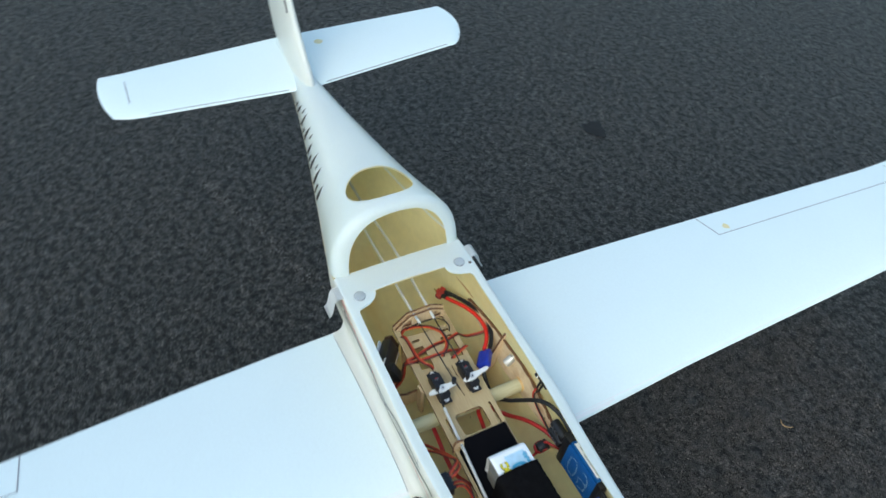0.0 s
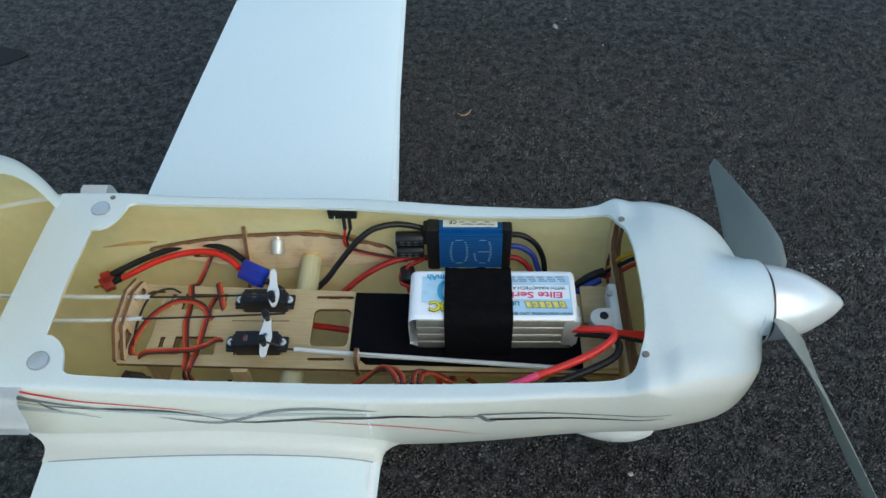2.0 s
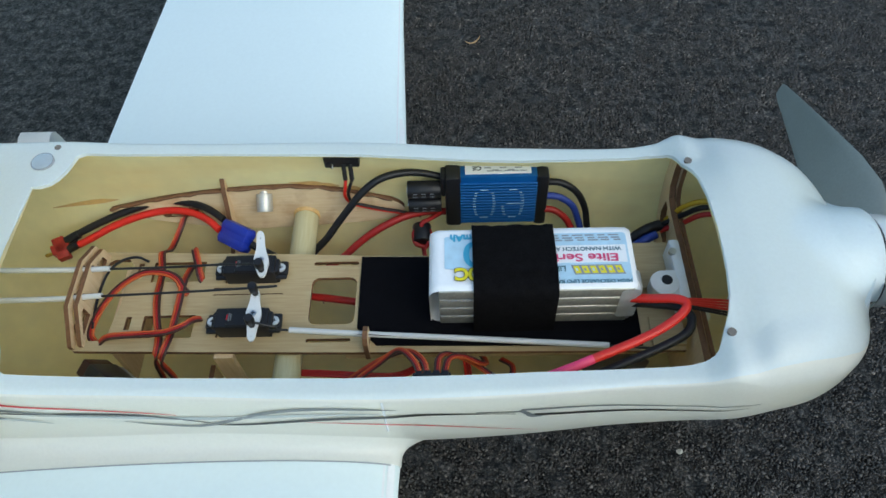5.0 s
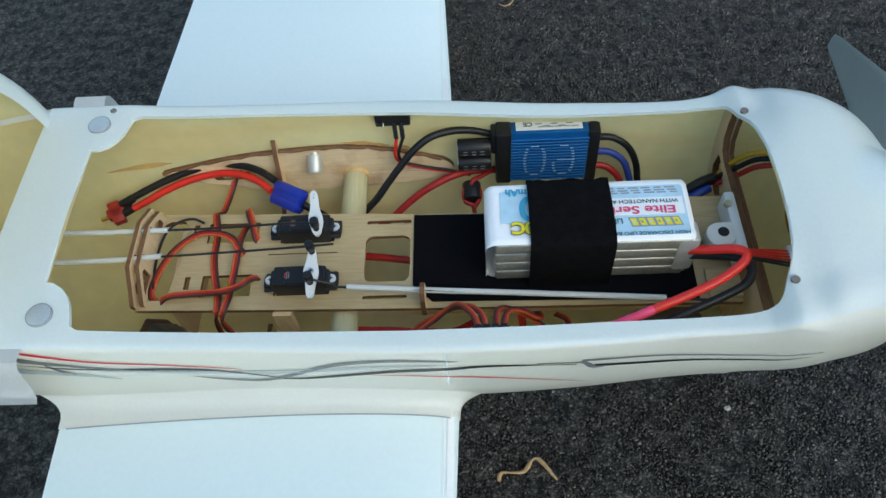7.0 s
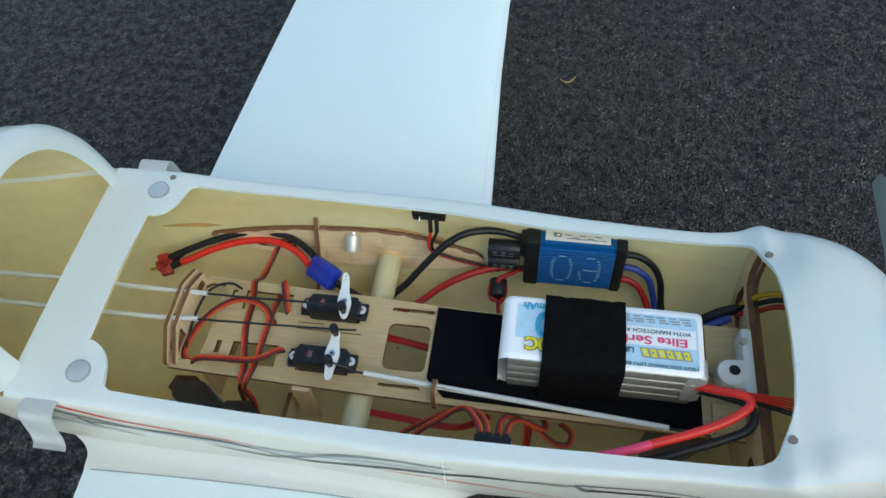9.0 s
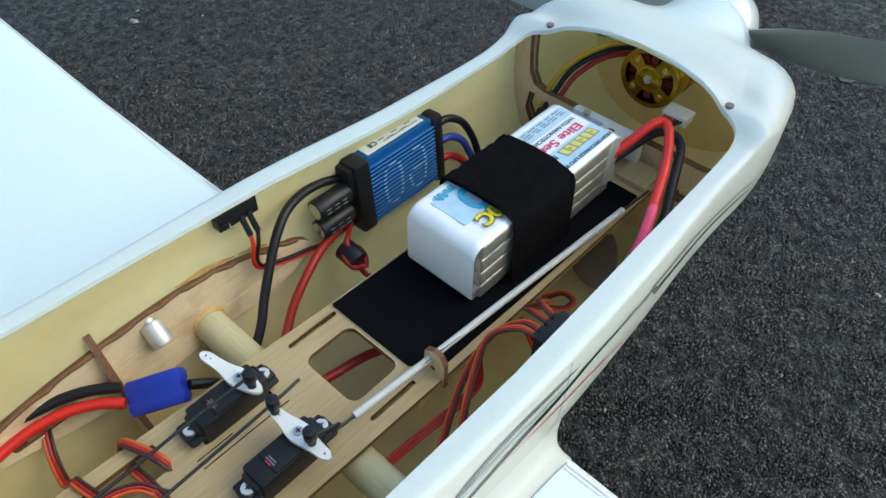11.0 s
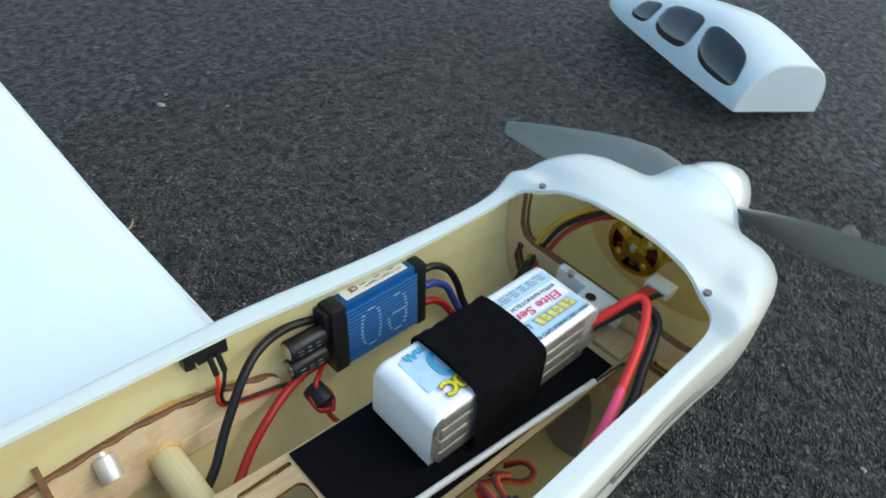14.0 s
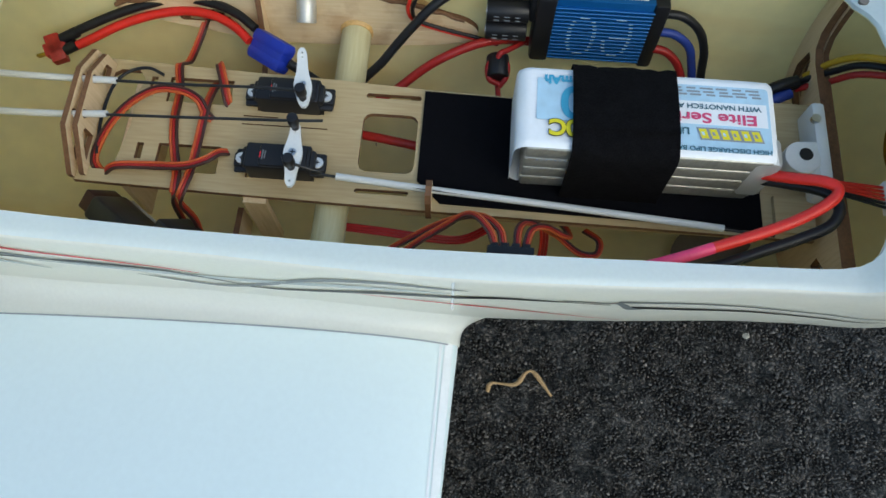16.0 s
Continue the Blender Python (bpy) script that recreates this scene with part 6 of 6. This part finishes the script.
part("block", merged(box(0, 0, 0, 0.022, 0.011, 0.0145, 0.0008), *[box(-0.0075 + 0.005 * k, 0.0065, 0.0035, 0.0038, 0.003, 0.0028, 0.0004) for k in range(4)]), BLACK, plug, "black plug block")
for pts in (
    [(0.039, -0.063, 0.227), (0.035, -0.055, 0.23), (0.026, -0.046, 0.2245), (0.014, -0.048, 0.212), (-0.002, -0.056, 0.202), (-0.016, -0.066, 0.19)],
    [(0.043, -0.063, 0.227), (0.04, -0.054, 0.2285), (0.03, -0.0445, 0.22), (0.012, -0.044, 0.206), (-0.01, -0.052, 0.192), (-0.03, -0.062, 0.18)],
    [(0.049, -0.063, 0.227), (0.05, -0.052, 0.2255), (0.056, -0.045, 0.2165), (0.07, -0.0455, 0.205), (0.083, -0.051, 0.1965), (0.0925, -0.0505, 0.194), (0.0945, -0.042, 0.192), (0.088, -0.034, 0.186)],
    [(0.053, -0.063, 0.227), (0.056, -0.053, 0.2265), (0.064, -0.047, 0.217), (0.074, -0.047, 0.208), (0.078, -0.042, 0.198), (0.074, -0.03, 0.186), (0.06, -0.022, 0.18)],
):
    lead(pts, "brown red and orange flat servo lead from the plug block", r=0.00072)
lead([(-0.05, -0.04, 0.184), (-0.02, -0.043, 0.187), (0.005, -0.0455, 0.1885), (0.024, -0.043, 0.184), (0.04, -0.03, 0.175)], "dark red flat lead along the hull's floor", (RED_DARK, RED_DARK, LEAD_RED))
lead([(0.066, -0.036, 0.19), (0.067, -0.042, 0.182), (0.066, -0.05, 0.172), (0.062, -0.058, 0.162)], "dark red flat lead along the hull's floor", (RED_DARK, RED_DARK, RED))


# the tray and all that it carries sit this much off the drawn heights
for o in list(bpy.data.objects):
    if o.parent is None and o.name.split(".")[0] in ("equipment_tray", "servo", "pushrod", "flight_battery", "battery_strap", "antenna_wire"):
        o.location += Vector((0.0, 0.0012, 0.0014))

# ---- hatch lying on the asphalt ----
hatch = thing("cabin_hatch", "white fibreglass cabin hatch with dark side windows, lying on the asphalt", "hatch", (0.915, 0.1785, 0.0145))
hatch.rotation_euler = (radians(9.5), 0, radians(71.5))
H_WIDE = spline((0, 0.088), (0.1, 0.085), (0.2, 0.076), (0.29, 0.067), (0.35, 0.053), (0.385, 0.036), (0.405, 0.012))
H_HIGH = spline((0, 0.074), (0.05, 0.087), (0.12, 0.096), (0.18, 0.089), (0.24, 0.076), (0.3, 0.056), (0.36, 0.032), (0.405, 0.012))



def hatch_at(u, a, out=0.0):
    """A place on the hatch's skin: along its length, and by angle from its left foot to its right."""
    w, h, c = H_WIDE(u) + out, H_HIGH(u) + out, math.cos(a)
    return (u, w * math.copysign(abs(c) ** (2 / 2.7), c), 0.002 + h * max(0.0, math.sin(a)) ** (2 / 2.3))


us = [0, 0.0012, 0.004] + list(np.linspace(0.012, 0.405, 48))
rows = [[(u + (0.0 if u > 0.004 else 0), *hatch_at(u, math.pi * k / 40, -0.002 if u == 0 else 0.0)[1:]) for k in range(41)] for u in us]
bm = merged(grid(rows), grid([[(p[0] + 0.003, p[1] * 0.965, p[2] * 0.965) for p in r] for r in rows[2:]]))
part("shell", bm, GELCOAT_SKYLIT, hatch, "white gelcoat shell", 40)
face = [(y, z) for _, y, z in rows[0]]
bm = bmesh.new()
bm.faces.new([bm.verts.new((0.0002, y, z)) for y, z in face])
part("end_face", bm, GELCOAT_SKYLIT, hatch, "flat white end face", None)
for s in (1, -1):
    for u0, u1, a0, a1, shear in ((0.026, 0.122, 0.2, 0.92, 0.02), (0.136, 0.228, 0.2, 0.95, 0.0), (0.24, 0.292, 0.24, 0.85, -0.01)):
        cu, ca, ru, ra = (u0 + u1) / 2, (a0 + a1) / 2, (u1 - u0) / 2, (a1 - a0) / 2
        bm = bmesh.new()
        mid = bm.verts.new((0, 0, 0))
        rings = []
        for f in (0.35, 0.7, 0.93, 1.0):
            ring = []
            for k in range(36):
                t = 2 * math.pi * k / 36
                p, q = math.cos(t), math.sin(t)
                p, q = (math.copysign(abs(v) ** 0.62, v) for v in (p, q))
                a = ca + ra * q * f
                pt = hatch_at(cu + ru * p * f + shear * q * f * 0.5, a if s > 0 else math.pi - a, 0.0007 if f < 1 else -0.0002)
                ring.append(bm.verts.new(pt))
            rings.append(ring)
        bm.verts.remove(mid)
        bm.faces.new(rings[0])
        for a, b in zip(rings, rings[1:]):
            for k in range(36):
                bm.faces.new((a[k], a[(k + 1) % 36], b[(k + 1) % 36], b[k]))
        bmesh.ops.recalc_face_normals(bm, faces=bm.faces)
        part("window_pane", bm, SMOKED, hatch, "smoked glossy window pane", 60)


# ---- loose bits on the ground ----
def stone(bm, x, y, size, rng, flat=0.6, z=0.0):
    m = Matrix.Translation((x, y, z + size * 0.3 * flat)) @ Matrix.Rotation(rng.uniform(0, 6.28), 4, "Z") @ Matrix.Rotation(rng.uniform(-0.5, 0.5), 4, "X") @ Matrix.Diagonal((size * rng.uniform(0.7, 1.2), size * rng.uniform(0.6, 1.0), size * flat * rng.uniform(0.7, 1.1), 1))
    vs = [bm.verts.new(m @ (Vector(c) * rng.uniform(0.38, 0.55))) for c in ((1, 0, 0), (0, 1, 0), (-1, 0, 0), (0, -1, 0), (0, 0, 1), (0.7, 0.7, 0.45), (-0.7, 0.65, 0.4), (-0.6, -0.7, 0.5), (0.7, -0.6, 0.4))]
    for f in ((0, 5, 4), (5, 1, 4), (1, 6, 4), (6, 2, 4), (2, 7, 4), (7, 3, 4), (3, 8, 4), (8, 0, 4), (0, 1, 5), (1, 2, 6), (2, 3, 7), (3, 0, 8)):
        bm.faces.new([vs[i] for i in f])


rng = random.Random(7)
for x, y, size in ((0.229, 0.708, 0.014), (0.248, 0.731, 0.006), (0.430, -0.172, 0.007), (0.373, -0.254, 0.006), (0.245, -0.032, 0.006), (0.3, 0.66, 0.004)):
    bm = bmesh.new()
    stone(bm, 0, 0, size, rng)
    bmesh.ops.subdivide_edges(bm, edges=bm.edges, cuts=1, use_grid_fill=True, smooth=0.6)
    o = lump("pebble", bm, PEBBLE, "small pale angular pebble on the asphalt", "pebble", smooth=50)
    o.location = (x, y, 0)
    tagged(o, group="pebbles")
bm = sweep(smooth_path([(0, 0, 0.002), (0.003, 0.0065, 0.003), (0.02, 0.0065, 0.005), (0.0285, 0.0165, 0.004), (0.035, 0.0155, 0.0035), (0.0475, 0.0, 0.0025)], 8), lambda f: 0.0014 + 0.0005 * math.sin(17 * f), 8)
o = lump("twig", bm, TWIG, "crooked dry brown twig lying on the asphalt", "twig", smooth=60)
o.location = (0.05, -0.0895, 0)
bm = sweep(smooth_path([(-0.009, 0.0, 0.002), (-0.003, -0.0035, 0.002), (0.003, -0.003, 0.0025), (0.008, 0.001, 0.0045), (0.01, 0.005, 0.006)], 6), lambda f: 0.0004 + 0.0010 * math.sin(math.pi * f), 8, flat=0.5)
o = lump("dry_leaf", bm, TWIG, "curled dry brown leaf on the asphalt", "leaf", smooth=60)
o.location = (0.0839, 0.4971, 0)
bm = bmesh.new()
ring = []
for k in range(28):
    a = 2 * math.pi * k / 28
    r = 0.026 * (1 + 0.13 * math.sin(3 * a + 1) + 0.08 * math.sin(7 * a))
    ring.append(bm.verts.new((r * math.cos(a) * 1.1, r * math.sin(a) * 0.85, 0)))
mid = bm.verts.new((0, 0, 0.0012))
for k in range(28):
    bm.faces.new((ring[k], ring[(k + 1) % 28], mid))
o = lump("tar_spot", bm, TAR, "dark round tar spot on the asphalt", "tar spot", smooth=None)
o.location = (-0.641, 0.643, 0.001)
# trodden gum, flat and ragged
bm = bmesh.new()
ring = [bm.verts.new((0.0135 * (1 + 0.2 * math.sin(2 * a + 0.6) + 0.12 * math.sin(5 * a)) * math.cos(a), 0.0105 * (1 + 0.15 * math.sin(3 * a)) * math.sin(a), 0)) for a in (2 * math.pi * k / 26 for k in range(26))]
mid = bm.verts.new((0, 0, 0.0012))
for k in range(26):
    bm.faces.new((ring[k], ring[(k + 1) % 26], mid))
o = lump("gum_spot", bm, GUM, "pale grey trodden gum spot on the asphalt", "gum spot", smooth=None)
o.location = (0.7507, -0.0162, 0.0019)
# pale scuffs, then the stones that stand out of the asphalt's tar


def grit(x, y, size):
    a0, n = rng.uniform(0, 6.28), len(verts)
    h = size * rng.uniform(0.25, 0.5)
    for k in range(5):
        a = a0 + 1.2566 * k + rng.uniform(-0.3, 0.3)
        verts.append((x + size * 0.5 * math.cos(a), y + size * 0.5 * math.sin(a), -0.0004))
    verts.append((x + rng.uniform(-0.15, 0.15) * size, y + rng.uniform(-0.15, 0.15) * size, h + 0.0014))
    for k in range(5):
        faces.append((n + k, n + (k + 1) % 5, n + 5))


verts, faces = [], []
for ax, ay, bx, by, n, spread in ((-0.80, -0.164, -0.45, -0.052, 190, 0.009), (0.44, 0.208, 0.58, 0.243, 150, 0.012)):
    for _ in range(n):
        f = rng.random()
        f = f + 0.08 * math.sin(f * 40)
        grit(ax + (bx - ax) * f + rng.gauss(0, spread), ay + (by - ay) * f + rng.gauss(0, spread * 0.6), 0.0018 + 0.0025 * rng.random() ** 2)
for _ in range(420):
    grit(rng.uniform(-0.9, 1.2), rng.uniform(-0.7, 1.2), 0.0012 + 0.003 * rng.random() ** 4)
me = bpy.data.meshes.new("scuff")
me.from_pydata(verts, [], faces)
me.materials.append(DUST)
tagged(new("pale_scuff", me), "pale scratched specks in the asphalt", "scuff marks", kind="stuff")


def soft_noise(x, y, cell, seed):
    """Smooth random values over the plane, one knot for each cell."""
    g = np.random.default_rng(seed).random((600, 600))
    u, v = (x + 3) / cell % 599, (y + 3) / cell % 599
    i, k = u.astype(int), v.astype(int)
    fu, fv = u - i, v - k
    fu, fv = fu * fu * (3 - 2 * fu), fv * fv * (3 - 2 * fv)
    return (g[i, k] * (1 - fu) + g[i + 1, k] * fu) * (1 - fv) + (g[i, k + 1] * (1 - fu) + g[i + 1, k + 1] * fu) * fv


gen = np.random.default_rng(11)
STEP = 0.0024
gx, gy = np.meshgrid(np.arange(-0.32, 0.92, STEP), np.arange(-0.52, 0.76, STEP), indexing="ij")
sx, sy = (g.ravel() + gen.uniform(-0.45, 0.45, g.size) * STEP for g in (gx, gy))
edge = np.minimum.reduce([(sx + 0.32) / 0.2, (0.92 - sx) / 0.3, (sy + 0.52) / 0.1, (0.76 - sy) / 0.25])
pit = soft_noise(sx, sy, 0.0048, 3) * 0.34 + soft_noise(sx, sy, 0.010, 4) * 0.42 + soft_noise(sx, sy, 0.026, 5) * 0.24
keep = (pit > 0.345) & (gen.random(sx.size) < np.clip(edge, 0, 1))
sx, sy, pit = sx[keep], sy[keep], pit[keep]
n = sx.size
size = STEP * (0.5 + 0.85 * gen.random(n) ** 3)
ang = gen.uniform(0, 6.28, n)[:, None] + 1.5708 * np.arange(4)[None] + gen.uniform(-0.6, 0.6, (n, 4))
rad = size[:, None] * gen.uniform(0.42, 0.85, (n, 4))
high = size * gen.uniform(0.0, 0.15, n) + 0.0048 * np.maximum(pit - 0.36, 0.0) + 0.0002
lean_x, lean_y = gen.normal(0, 0.2, (2, n))
co = np.zeros((n, 8, 3), np.float32)
for ring, share in ((0, 1.0), (4, 0.72)):
    dx, dy = rad * share * np.cos(ang), rad * share * np.sin(ang)
    co[:, ring : ring + 4, 0], co[:, ring : ring + 4, 1] = sx[:, None] + dx, sy[:, None] + dy
    co[:, ring : ring + 4, 2] = -0.0008 if ring == 0 else high[:, None] + lean_x[:, None] * dx + lean_y[:, None] * dy
quads = np.array([(k, (k + 1) % 4, 4 + (k + 1) % 4, 4 + k) for k in range(4)]).reshape(-1)
one = np.r_[quads, [4, 5, 6, 7]]
idx = (np.arange(n)[:, None] * 8 + one[None]).reshape(-1).astype(np.int32)
me = bpy.data.meshes.new("aggregate")
me.vertices.add(n * 8)
me.vertices.foreach_set("co", co.reshape(-1))
me.loops.add(idx.size)
me.loops.foreach_set("vertex_index", idx)
me.polygons.add(n * 5)
me.polygons.foreach_set("loop_start", (np.arange(n)[:, None] * 20 + np.array([0, 4, 8, 12, 16])[None]).reshape(-1).astype(np.int32))
me.update(calc_edges=True)
me.validate()
me.materials.append(GRIT)
tagged(new("road_aggregate", me), "fine dark grey stones standing out of the asphalt", "aggregate", kind="stuff")
